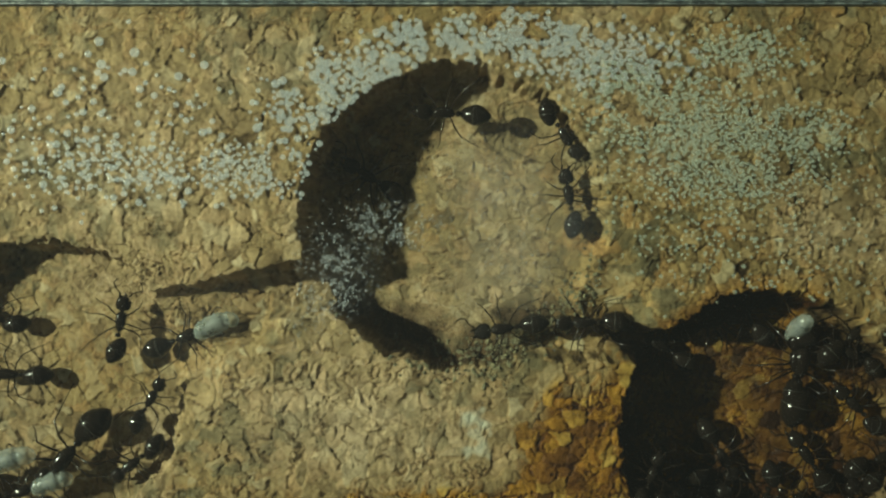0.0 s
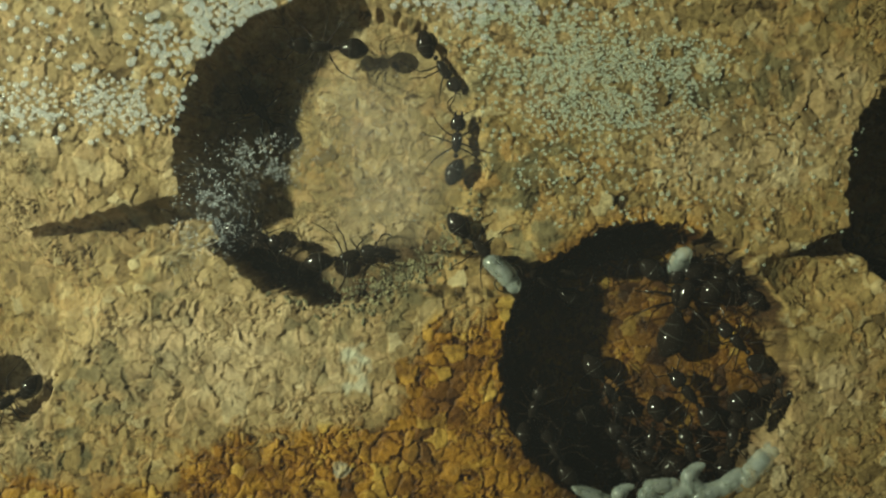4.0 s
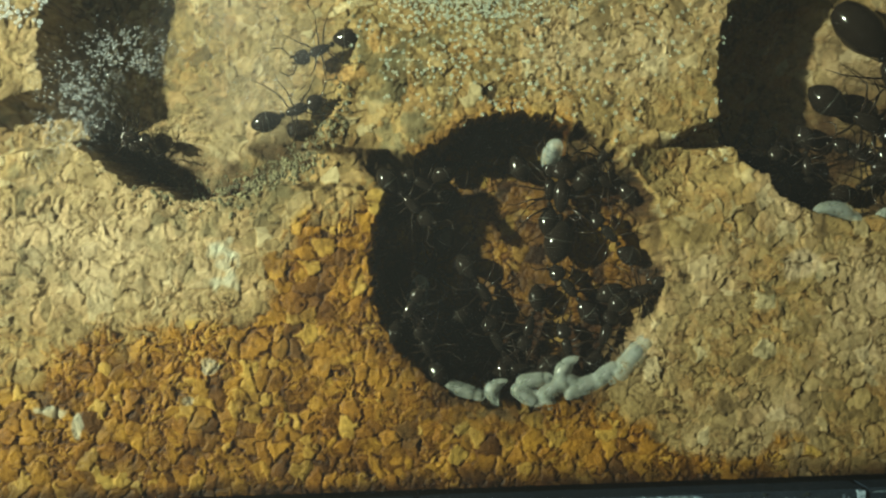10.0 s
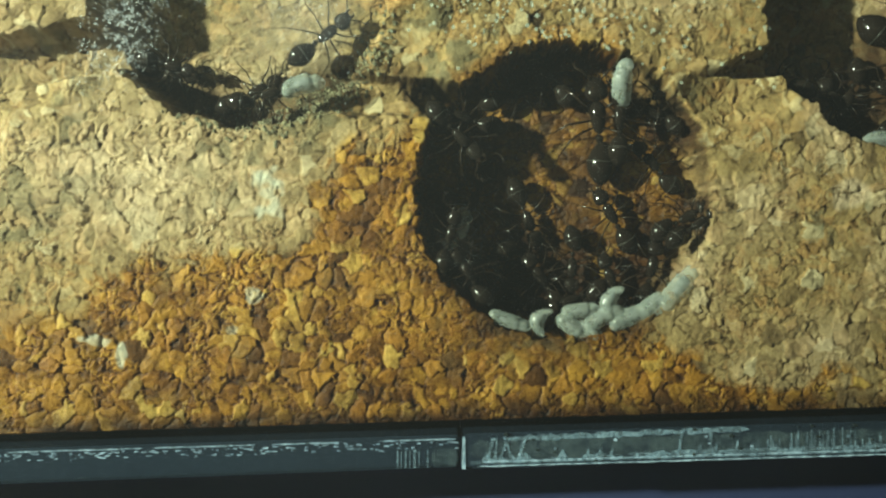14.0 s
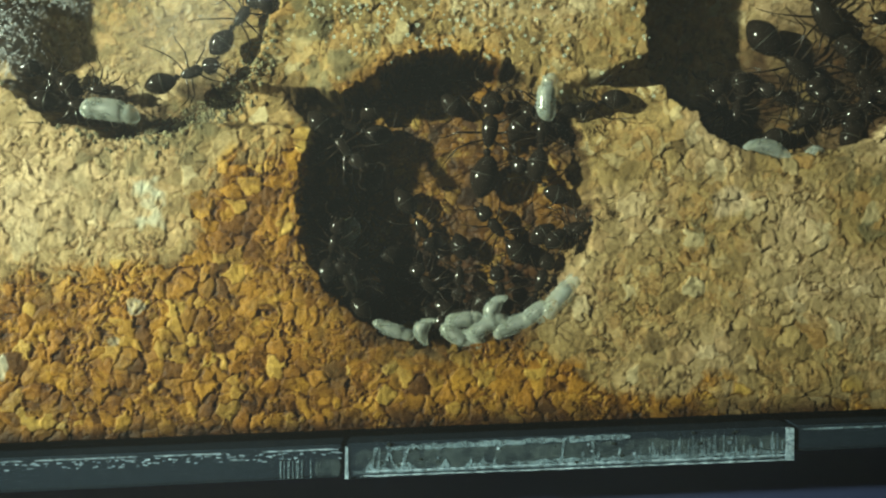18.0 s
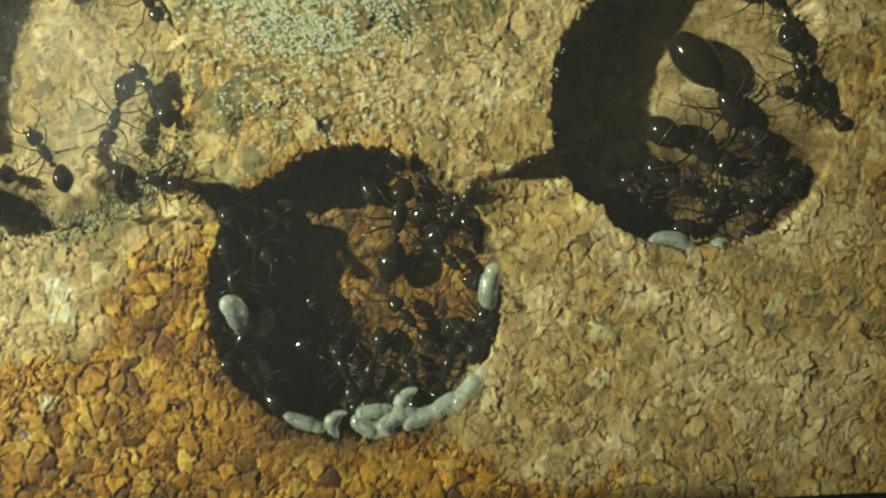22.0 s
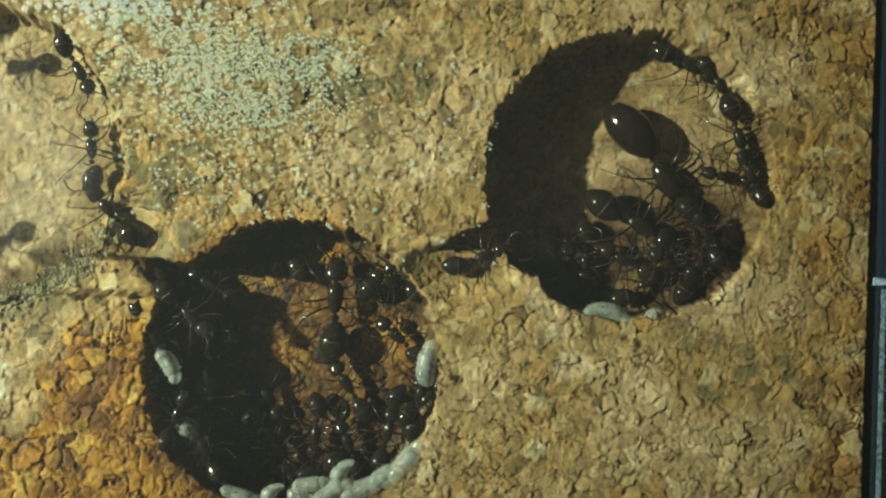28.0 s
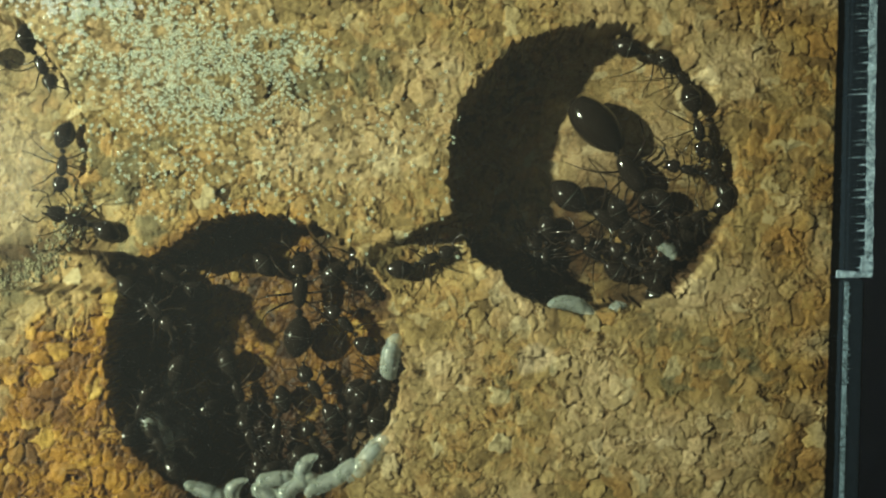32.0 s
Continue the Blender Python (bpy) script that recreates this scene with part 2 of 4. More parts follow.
# GLINT paints the strips' edge glints as a bright colour
GLINT = glue_material("glint_rim", (0.13, 0.20, 0.29), (0.60, 0.76, 1.0), 0.03, 0.55)
SMEAR = glue_material("glue_film", (0.07, 0.10, 0.13), (0.16, 0.21, 0.24), 0.55, 0.95)
GLUE = glue_material("glue_smear", (0.11, 0.17, 0.24), (0.32, 0.44, 0.58), 0.2, 0.75)
SCUFF = material("scuffed_acrylic", (0.1, 0.1, 0.1), 0.5)
scuffs = ramp(SCUFF, noise_tex(SCUFF, 1500, 4, 0.7), [(0.38, (0.03, 0.036, 0.042)), (0.55, (0.13, 0.15, 0.155)), (0.68, (0.36, 0.39, 0.38))])
link(SCUFF, scuffs, SCUFF.node_tree.nodes["Principled BSDF"].inputs["Base Color"])


def drop_material(name, base, rough, clear):
    """Milky water drop: partly see-through, partly scattering."""
    mat = material(name, base, rough)
    tree = mat.node_tree
    see, both = tree.nodes.new("ShaderNodeBsdfTransparent"), tree.nodes.new("ShaderNodeMixShader")
    both.inputs["Fac"].default_value = clear
    link(mat, tree.nodes["Principled BSDF"].outputs["BSDF"], both.inputs[1])
    link(mat, see.outputs["BSDF"], both.inputs[2])
    link(mat, both.outputs["Shader"], tree.nodes["Material Output"].inputs["Surface"])
    return mat


WATER = drop_material("water_drop", (0.54, 0.57, 0.61), 0.2, 0.70)
MIST = drop_material("mist_drop", (0.78, 0.82, 0.90), 0.06, 0.76)
SEEP = drop_material("small_drop", (0.45, 0.50, 0.43), 0.2, 0.68)
EDGE_DARK = acrylic_material("dark_acrylic_edge", (0.022, 0.036, 0.062), 0.55, 0.15)
TABLE = material("black_table", (0.024, 0.034, 0.105), 0.55)
bump(TABLE, noise_tex(TABLE, 900), 0.2, 0.0001)
FLUFF = material("white_crust", (0.55, 0.58, 0.46), 0.9)
bump(FLUFF, noise_tex(FLUFF, 3000), 0.6, 0.0002)
HUSK = material("dark_bubble", (0.02, 0.026, 0.028), 0.3)


# ---- helpers of this scene ----
def part(name, bm, mat, parent=None, label="", smooth=True):
    mesh = bpy.data.meshes.new(name)
    bm.to_mesh(mesh)
    bm.free()
    mesh.materials.append(mat)
    if smooth:
        mesh.shade_smooth()
    ob = new(name, mesh)
    if parent:
        ob.parent = parent
    if label:
        ob["label"] = label
    return ob


def from_arrays(name, verts, faces, mat, parent=None, smooth=True):
    mesh = bpy.data.meshes.new(name)
    mesh.from_pydata(verts, [], faces)
    mesh.materials.append(mat)
    if smooth:
        mesh.shade_smooth()
    ob = new(name, mesh)
    if parent:
        ob.parent = parent
    return ob


def tube(bm, points, radii, sides=7):
    """A closed tapered tube along points, in millimetres."""
    points = [Vector(p) * MM for p in points]
    rings = []
    for n, p in enumerate(points):
        ahead = (points[min(n + 1, len(points) - 1)] - points[max(n - 1, 0)]).normalized()
        side = ahead.cross(Vector((0, 0, 1)))
        side = side.normalized() if side.length > 1e-6 else Vector((1, 0, 0))
        above = side.cross(ahead)
        r = radii[n] * MM
        rings.append([bm.verts.new(p + r * (math.cos(a) * side + math.sin(a) * above))
                      for a in (2 * math.pi * k / sides for k in range(sides))])
    for low, high in zip(rings, rings[1:]):
        for k in range(sides):
            bm.faces.new((low[k], low[(k + 1) % sides], high[(k + 1) % sides], high[k]))
    bm.faces.new(list(reversed(rings[0])))
    bm.faces.new(rings[-1])
    bmesh.ops.recalc_face_normals(bm, faces=bm.faces)
    return bm


def blob(profile, sides=16, flat=1.0, wide=1.0, arc=0.0, lift=0.0):
    """A body turned about the x axis from (x, radius) rows in millimetres, bent by arc (mm of drop at its ends)."""
    bm = bmesh.new()
    rings = []
    x0, x1 = profile[0][0], profile[-1][0]
    for x, r in profile:
        s = (2 * (x - x0) / (x1 - x0) - 1) ** 2
        rings.append([bm.verts.new(Vector((x, r * wide * math.cos(a) - arc * s, r * flat * math.sin(a) + lift * s)) * MM)
                      for a in (2 * math.pi * k / sides for k in range(sides))])
    for low, high in zip(rings, rings[1:]):
        for k in range(sides):
            bm.faces.new((low[k], low[(k + 1) % sides], high[(k + 1) % sides], high[k]))
    bm.faces.new(list(reversed(rings[0])))
    bm.faces.new(rings[-1])
    bmesh.ops.recalc_face_normals(bm, faces=bm.faces)
    return bm


def egg(length, radius, steps=14, blunt=0.9, skew=0.0):
    """Profile rows of an egg-like body centred on x = 0."""
    rows = []
    for k in range(steps + 1):
        u = -1 + 2 * k / steps
        r = radius * max(0.0, 1 - abs(u) ** 2.2) ** (0.5 * blunt + 0.05) * (1 + skew * u)
        rows.append((u * length / 2, max(r, 0.02)))
    return rows


# ---- the cork board ----
# centre, radius, and the floor's depth at its deeper and its shallower side
CHAMBERS = [(-40.5, -14.7, 14.3, 3.8, 2.4), (-1.1, 2.6, 14.7, 6.6, 2.0), (29.1, -17.9, 13.9, 6.8, 3.2), (61.4, 0.0, 13.9, 6.8, 2.0)]
# grooves between chambers: two ends, half widths and depths
GROOVES = [((-30.0, -7.9), (-12.0, -3.8), 2.5, 2.8, 1.3, 4.2),
           ((4.0, -8.2), (18.5, -9.6), 2.6, 1.7, 4.0, 1.8),
           ((41.3, -7.3), (49.5, -5.3), 0.35, 1.9, 0.8, 4.5),
           ((11.8, -7.3), (19.5, -10.4), 0.7, 2.6, 1.4, 5.6)]
BOARD = (-62.0, 84.0, -40.2, 22.6)
STEP = 0.115


def value_noise(x, y, size, seed):
    """Smooth noise from 0 to 1 at each point, of the given cell size."""
    rng = np.random.RandomState(seed)
    table = rng.rand(257, 257)
    u, v = x / size + 91.3, y / size + 47.7
    i, j = np.floor(u).astype(int), np.floor(v).astype(int)
    a, b = u - i, v - j
    a, b = a * a * (3 - 2 * a), b * b * (3 - 2 * b)
    t = lambda p, q: table[p % 256, q % 256]
    return (t(i, j) * (1 - a) + t(i + 1, j) * a) * (1 - b) + (t(i, j + 1) * (1 - a) + t(i + 1, j + 1) * a) * b


def granules(x, y, size, seed):
    """Distance to the granule's border (0 to about 1), a random number for each granule, and the height of its tilted face."""
    rng = np.random.RandomState(seed)
    jx, jy, rnd, lean_x, lean_y = rng.rand(5, 256, 256)
    weight = rng.rand(256, 256) * 0.35
    u, v = x / size + 40, y / size + 40
    i, j = np.floor(u).astype(int), np.floor(v).astype(int)
    best, second, tag, face = np.full(x.shape, 9.0), np.full(x.shape, 9.0), np.zeros(x.shape), np.zeros(x.shape)
    for di in (-1, 0, 1):
        for dj in (-1, 0, 1):
            p, q = (i + di) % 256, (j + dj) % 256
            ox, oy = u - i - di - jx[p, q], v - j - dj - jy[p, q]
            d = np.hypot(ox, oy) + weight[p, q]
            nearer = d < best
            second = np.where(nearer, best, np.minimum(second, d))
            tag = np.where(nearer, rnd[p, q], tag)
            face = np.where(nearer, size * ((lean_x[p, q] - 0.5) * ox + (lean_y[p, q] - 0.5) * oy), face)
            best = np.where(nearer, d, best)
    return np.clip((second - best) * 1.6, 0, 1), tag, face


def edge_bottom(x):
    return -39.95 + 0.038 * x


def edge_right(y):
    return 84.4 + 0.042 * y


def wet_line(x):
    """Upper border of the soaked cork."""
    return np.interp(x, [-62, -22, -10, 0, 5, 9, 14.5, 17, 21, 38, 46, 60, 84],
                     [-30, -28.2, -25.3, -23.8, -20, -12, -9.3, -10.5, -29, -31.5, -35, -36.0, -37])


def cork_board():
    nx, ny = int((BOARD[1] - BOARD[0]) / STEP) + 1, int((BOARD[3] - BOARD[2]) / STEP) + 1
    gx, gy = np.meshgrid(np.linspace(0, 1, nx), np.linspace(0, 1, ny))
    # the sheet is cut a little askew
    x = BOARD[0] + gx * (edge_right(gy * 62.8 - 40.2) - BOARD[0])
    low = edge_bottom(x)
    y = low + gy * (22.38 + 0.012 * x - low)
    depth = np.zeros(x.shape)
    rag = 0.9 * (value_noise(x, y, 1.7, 11) - 0.5) + 0.5 * (value_noise(x, y, 0.7, 12) - 0.5) + 0.4 * (value_noise(x, y, 0.33, 23) - 0.5)
    for a, b, half0, half1, deep0, deep1 in ((g[0], g[1], *g[2:]) for g in GROOVES):
        dx, dy = b[0] - a[0], b[1] - a[1]
        s = ((x - a[0]) * dx + (y - a[1]) * dy) / (dx * dx + dy * dy)
        s = np.clip(s, 0, 1)
        off = np.hypot(x - a[0] - s * dx, y - a[1] - s * dy) + 0.45 * rag
        half, deep = half0 + (half1 - half0) * s, deep0 + (deep1 - deep0) * s
        k = np.clip((half - off) / 1.0, 0, 1)
        depth = np.maximum(depth, deep * (1 - (1 - k) ** 2))
    hollow, away_x, away_y, hollow_far = np.zeros(x.shape), np.zeros(x.shape), np.zeros(x.shape), np.zeros(x.shape)
    for cx, cy, r, deepest, shallow in CHAMBERS:
        far = np.hypot(x - cx, y - cy)
        # the floor rises to the right, and the walls are steep
        deep = deepest + (shallow - deepest) * np.clip((x - cx + 7) / 20, 0, 1)
        wall = 0.9 + 0.8 * np.clip((x - cx) / (far + 0.1), 0, 1) ** 1.5
        k = np.clip((r + rag - far) / wall, 0, 1)
        depth = np.maximum(depth, deep * (1 - (1 - k) ** 1.8))
        near = far < r + 2
        away_x, away_y = np.where(near, (x - cx) / (far + 0.1), away_x), np.where(near, (y - cy) / (far + 0.1), away_y)
        hollow_far = np.where(near, far / r, hollow_far)
        hollow = np.maximum(hollow, k)
    # shallow worn dips where the ants squeeze past below the pane
    for cx, cy, w, h in ((44.6, -9.0, 5.2, 2.8), (-28.0, -12.4, 5.0, 4.5), (13.6, -4.6, 4.5, 3.6), (-23.5, -8.0, 6.0, 2.6)):
        dip = np.clip(1.15 - np.hypot((x - cx) / w, (y - cy) / h), 0, 1)
        depth = np.maximum(depth, 1.7 * dip ** 0.7 * np.clip(dip * 4, 0, 1))
    # granules are laid out along the walls as well as the floors
    spread = np.clip(hollow_far * 1.7 - 0.5, 0, 1)
    u, v = x + depth * away_x * spread, y + depth * away_y * spread
    wx = u + 1.0 * (value_noise(u, v, 1.7, 1) - 0.5) + 0.45 * (value_noise(u, v, 0.55, 2) - 0.5) + 0.3 * (value_noise(x, y, 0.25, 21) - 0.5)
    wy = v + 1.0 * (value_noise(u, v, 1.7, 3) - 0.5) + 0.45 * (value_noise(u, v, 0.55, 4) - 0.5) + 0.3 * (value_noise(x, y, 0.25, 22) - 0.5)
    big, tag_big, face_big = granules(wx, wy, 1.5, 5)
    small, tag_small, face_small = granules(wx, wy, 0.8, 6)
    chip, tag_chip, face_chip = granules(wx + 0.2 * wy, wy - 0.2 * wx, 0.55, 26)
    pick = value_noise(u, v, 2.2, 7) + 0.06 * (v < wet_line(u)) > 0.47
    gap = np.where(pick, np.minimum(big * 1.3, 1), np.minimum(small, big * 1.5))
    tag = np.where(pick, tag_big, 0.35 * tag_big + 0.65 * tag_small)
    face = 0.26 * np.where(pick, face_big, 0.5 * face_big + 0.9 * face_small) + 0.24 * face_chip
    rough = value_noise(u, v, 0.6, 8) * 0.5 + value_noise(u, v, 0.33, 9) * 0.5
    wet = np.clip((wet_line(x) - y + 6 * (value_noise(x, y, 3.2, 10) - 0.5) + 3 * (tag - 0.5)) / 2.2, 0, 1)
    wet = np.maximum(wet, np.clip((15.5 - np.hypot(x - 29.1, y + 17.9) - np.where(x > 34, 2.4, 0)) / 2, 0, 1.0))
    wet = np.maximum(wet, 0.55 * np.clip((x - 74 + 10 * (value_noise(x, y, 4.5, 29) - 0.5)) / 7, 0, 1) * np.clip(2 * value_noise(x, y, 3.0, 30) - 0.3, 0, 1) * (hollow < 0.05))
    # some seams gape, others are pressed shut
    gape = np.clip(2.2 * value_noise(u, v, 1.3, 16) - 0.76 + 0.36 * wet, 0.04, 1) * (1 - 0.15 * np.clip(2 * hollow - 1, 0, 1))
    seam = np.clip(gap / (0.15 + 0.16 * gape), 0, 1)
    pits = 0.5 * np.clip(value_noise(u, v, 0.75, 24) * 1.5 - 1.05, 0, 0.5) * value_noise(u, v, 4.0, 25)
    gap = np.clip(1 - (1 - seam) * (0.55 + 0.5 * gape) - 0.8 * pits, 0, 1)
    dome = np.clip(gap * 0.5 + big * 0.5, 0, 1)
    relief = 0.085 * gap * (0.35 + 0.65 * gape) + 0.04 * dome + 0.08 * (tag - 0.5) + 0.06 * (rough - 0.5) + face + 0.09 * wet * (dome - 0.5) - 0.3 * pits - 0.08
    z = relief * (1 - 0.2 * np.clip(2 * hollow, 0, 1)) - depth
    verts = np.stack([x, y, z], -1).reshape(-1, 3) * MM
    n = np.arange(nx * ny).reshape(ny, nx)
    faces = np.stack([n[:-1, :-1], n[:-1, 1:], n[1:, 1:], n[1:, :-1]], -1).reshape(-1, 4)
    # skirt down to the underside
    ring = np.concatenate([n[0, :-1], n[:-1, -1], n[-1, :0:-1], n[:0:-1, 0]])
    foot = verts[ring] * (1, 1, 0) + (0, 0, -9.0 * MM)
    m = len(verts) + np.arange(len(ring))
    sides = np.stack([ring, m, np.roll(m, -1), np.roll(ring, -1)], -1)
    verts = np.concatenate([verts, foot])
    faces = np.concatenate([faces, sides])
    mesh = bpy.data.meshes.new("cork_board")
    mesh.vertices.add(len(verts))
    mesh.vertices.foreach_set("co", verts.ravel())
    mesh.loops.add(4 * len(faces))
    mesh.loops.foreach_set("vertex_index", faces.ravel().astype(np.int32))
    mesh.polygons.add(len(faces))
    mesh.polygons.foreach_set("loop_start", np.arange(0, 4 * len(faces), 4, dtype=np.int32))
    mesh.update(calc_edges=True)
    pale = np.clip(1.6 * value_noise(x, y, 7.0, 13) - 0.75, 0, 1) * (1 - wet) * (0.35 + 0.65 * tag)
    pale = np.maximum(pale, 0.75 * np.exp(-(((x + 32) / 17) ** 2 + ((y - 5) / 14) ** 2)) * (0.4 + 0.6 * tag))
    pale = np.maximum(pale, np.exp(-(((x + 10) / 15) ** 2 + ((y + 17) / 7) ** 2)) * (1 - wet) * (0.5 + 0.5 * tag))
    crust = np.zeros(x.shape)
    lump = value_noise(x, y, 0.8, 17)
    for cx, cy, w, h, most in ((1.3, -16.7, 1.4, 1.5, 0.9), (1.5, -18.3, 1.2, 1.3, 0.5), (1.7, -19.8, 1.4, 1.2, 0.7), (-14.2, -32.0, 1.9, 0.5, 0.5), (-12.2, -33.3, 0.5, 1.2, 0.6),
                               (-1.8, -30.9, 0.6, 0.5, 0.3), (0.1, -27.7, 0.9, 0.7, 0.4)):
        crust = np.maximum(crust, np.clip(1.6 * (0.95 - np.hypot((x - cx) / w, (y - cy) / h) + 1.1 * (lump - 0.5)), 0, most))
    pale = np.maximum(pale, np.clip(3 - 2.2 * np.hypot((x - 55.4) / 1.5, (y + 18.2) / 1.2) + 1.5 * (lump - 0.5), 0, 1))
    mould = np.clip(3.4 * value_noise(wx, wy, 1.2, 14) * value_noise(x, y, 7.0, 15) - 1.35, 0, 0.6) * (1 - 0.7 * wet) * (1 - 0.75 * np.minimum(pale, 1))
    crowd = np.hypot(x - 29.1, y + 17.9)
    # shade of the ant crowd, painted into the chamber's lower floor and rim
    soil_shade = np.maximum(np.clip((-20.4 - y + 5 * (value_noise(x, y, 2.4, 37) - 0.5)) / 2.0, 0, 1), np.clip((crowd - 9.6 + 3 * (value_noise(x, y, 1.6, 38) - 0.5)) / 1.6, 0, 1)) * (hollow > 0.2) * (crowd < 16)
    # same painted shade for the lower half of the queen's chamber
    soil_shade = np.maximum(soil_shade, np.clip(1.7 - 0.13 * np.hypot(x - 65, 1.3 * (y + 5.5)), 0, 1) * (hollow > 0.2))
    soil_shade = np.maximum(soil_shade, np.clip((-4.5 - y + 4 * (value_noise(x, y, 2.4, 39) - 0.5)) / 2.5, 0, 1) * (hollow > 0.2) * (np.hypot(x - 61.4, y) < 16))
    soil_shade = np.maximum(soil_shade, np.clip(1.2 - (y - low) / (0.9 + 1.6 * value_noise(x, y, 3.0, 28)), 0, 1) * (x < 66))
    mould = np.maximum(mould, 0.34 * np.exp(-(((x - 27) / 13) ** 2 + ((y - 10) / 9) ** 2)) * value_noise(wx, wy, 0.9, 41))
    # damp grey-green blotches on the floor of the misted chamber
    mould = np.maximum(mould, np.clip(1.5 * value_noise(wx, wy, 1.4, 35) + 0.7 * value_noise(x, y, 0.5, 36) - 0.85, 0, 0.26) * np.clip(13.5 - np.hypot(x + 1.1, y - 2.6), 0, 1))
    # each chamber is coloured darker overall: floor stain, plus painted depth for its shadow
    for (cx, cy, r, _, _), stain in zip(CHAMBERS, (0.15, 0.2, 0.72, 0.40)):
        soil_shade = np.maximum(soil_shade, stain * np.clip((r + 0.3 - np.hypot(x - cx, y - cy)) / 0.8, 0, 1))
    # tail of the shadow crescent, painted along the foot of the misted chamber's lower wall
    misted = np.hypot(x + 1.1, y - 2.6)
    soil_shade = np.maximum(soil_shade, 0.9 * np.clip((misted - 9.8 + 4 * (value_noise(x, y, 1.8, 42) - 0.5)) / 1.6, 0, 1) * np.clip((-4.5 - y) / 2.5, 0, 1) * (hollow > 0.2) * (misted < 15))
    # shading of the groove's mouth, put into the colour
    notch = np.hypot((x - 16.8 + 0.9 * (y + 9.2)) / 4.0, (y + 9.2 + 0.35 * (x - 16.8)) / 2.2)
    soil_shade = np.maximum(soil_shade, 0.85 * np.clip(2.2 - 2 * notch + 0.8 * (value_noise(x, y, 0.9, 40) - 0.5), 0, 1) * np.clip(depth / 1.2, 0, 1))
    # dark brown damp ring below the crowded chamber
    ring_off = crowd - 14.2
    soil_shade = np.maximum(soil_shade, 0.75 * np.clip(1 - ring_off / (1.2 + 2.4 * value_noise(x, y, 2.2, 34)), 0, 1) * (ring_off > -0.6) * np.clip((-22 - y) / 4, 0, 1) * np.clip((40 - x) / 4, 0, 1))
    soil_shade = soil_shade * np.clip(0.35 + 1.3 * value_noise(x, y, 2.6, 27), 0, 1)
    for name, field in (("soil_shade", soil_shade), ("grain", tag), ("gap", gap), ("wet", wet), ("pale", pale), ("mould", mould), ("crust", crust)):
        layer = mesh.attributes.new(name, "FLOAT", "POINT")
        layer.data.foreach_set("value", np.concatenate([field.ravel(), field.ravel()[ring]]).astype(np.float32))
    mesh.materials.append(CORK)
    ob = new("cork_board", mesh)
    return tagged(ob, "granular cork nest board with round carved chambers and a damp orange stain", "cork board", kind="structure"), z, (x, y)


board, HEIGHT, GRID = cork_board()


def ground(x, y):
    """Height of the cork at a place, in millimetres."""
    i = int(np.clip((x - BOARD[0]) / (edge_right(y) - BOARD[0]) * (HEIGHT.shape[1] - 1), 0, HEIGHT.shape[1] - 1))
    low, high = edge_bottom(x), 22.38 + 0.012 * x
    j = int(np.clip((y - low) / (high - low) * (HEIGHT.shape[0] - 1), 0, HEIGHT.shape[0] - 1))
    return float(HEIGHT[j, i])


# ---- the case: table, base plate, edge bars and clear pane ----
def slab(bm, corners, z0, z1, soften=0.15):
    """An upright prism over four corners (counter-clockwise), in millimetres, with softened edges."""
    low = [bm.verts.new(Vector((x, y, z0)) * MM) for x, y in corners]
    high = [bm.verts.new(Vector((x, y, z1)) * MM) for x, y in corners]
    made = [bm.faces.new(list(reversed(low))), bm.faces.new(high)]
    for k in range(4):
        made.append(bm.faces.new((low[k], low[(k + 1) % 4], high[(k + 1) % 4], high[k])))
    if soften:
        bmesh.ops.bevel(bm, geom=list({e for f in made for e in f.edges}), offset=soften * MM, segments=2, affect="EDGES")
    return bm


def case():
    bm = bmesh.new()
    slab(bm, [(-260, -200), (300, -200), (300, 190), (-260, 190)], -34, -12.1, 2)
    tagged(part("table_top", bm, TABLE, smooth=False), "matt black table top under the nest", "table", kind="structure")
    bm = bmesh.new()
    slab(bm, [(-66, -47), (90, -44), (90, 28), (-66, 28)], -12.0, -9.05)
    tagged(part("base_plate", bm, TABLE, smooth=False), "dark base plate below the cork", "base plate", kind="structure")
    bm = bmesh.new()
    slab(bm, [(-80, -64), (108, -60), (110, 34), (-80, 34)], 0.75, 3.6, 0.1)
    pane = part("cover_pane", bm, PANE, smooth=False)
    pane.visible_shadow = False
    tagged(pane, "clear acrylic cover pane over the cork", "pane", kind="structure")


def bar(name, corners, z0, z1, label, mat=EDGE):
    bm = bmesh.new()
    slab(bm, corners, z0, z1, 0.25)
    return tagged(part(name, bm, mat, smooth=False), label, "acrylic strip", group="acrylic strips round the board")


case()
def low_y(x, off):
    return edge_bottom(x) - off


bar_a = bar("acrylic_strip", [(-62, low_y(-62, 4.9)), (19.4, low_y(19.4, 4.3)), (19.4, low_y(19.4, 1.3)), (-62, low_y(-62, 1.4))], -9.0, 0.5,
            "dark clear acrylic strip with scratched upper rim")
bar_b = bar("acrylic_strip", [(19.6, low_y(19.6, 4.5)), (61.2, low_y(61.2, 4.4)), (61.2, low_y(61.2, 1.2)), (19.6, low_y(19.6, 1.2))], -9.0, 0.6,
            "clear acrylic strip smeared with dried glue")
bar_c = bar("acrylic_strip", [(61.4, low_y(61.4, 3.6)), (84.6, low_y(84.6, 3.4)), (84.6, low_y(84.6, 1.2)), (61.4, low_y(61.4, 1.2))], -9.0, 0.4,
            "dark clear acrylic strip")
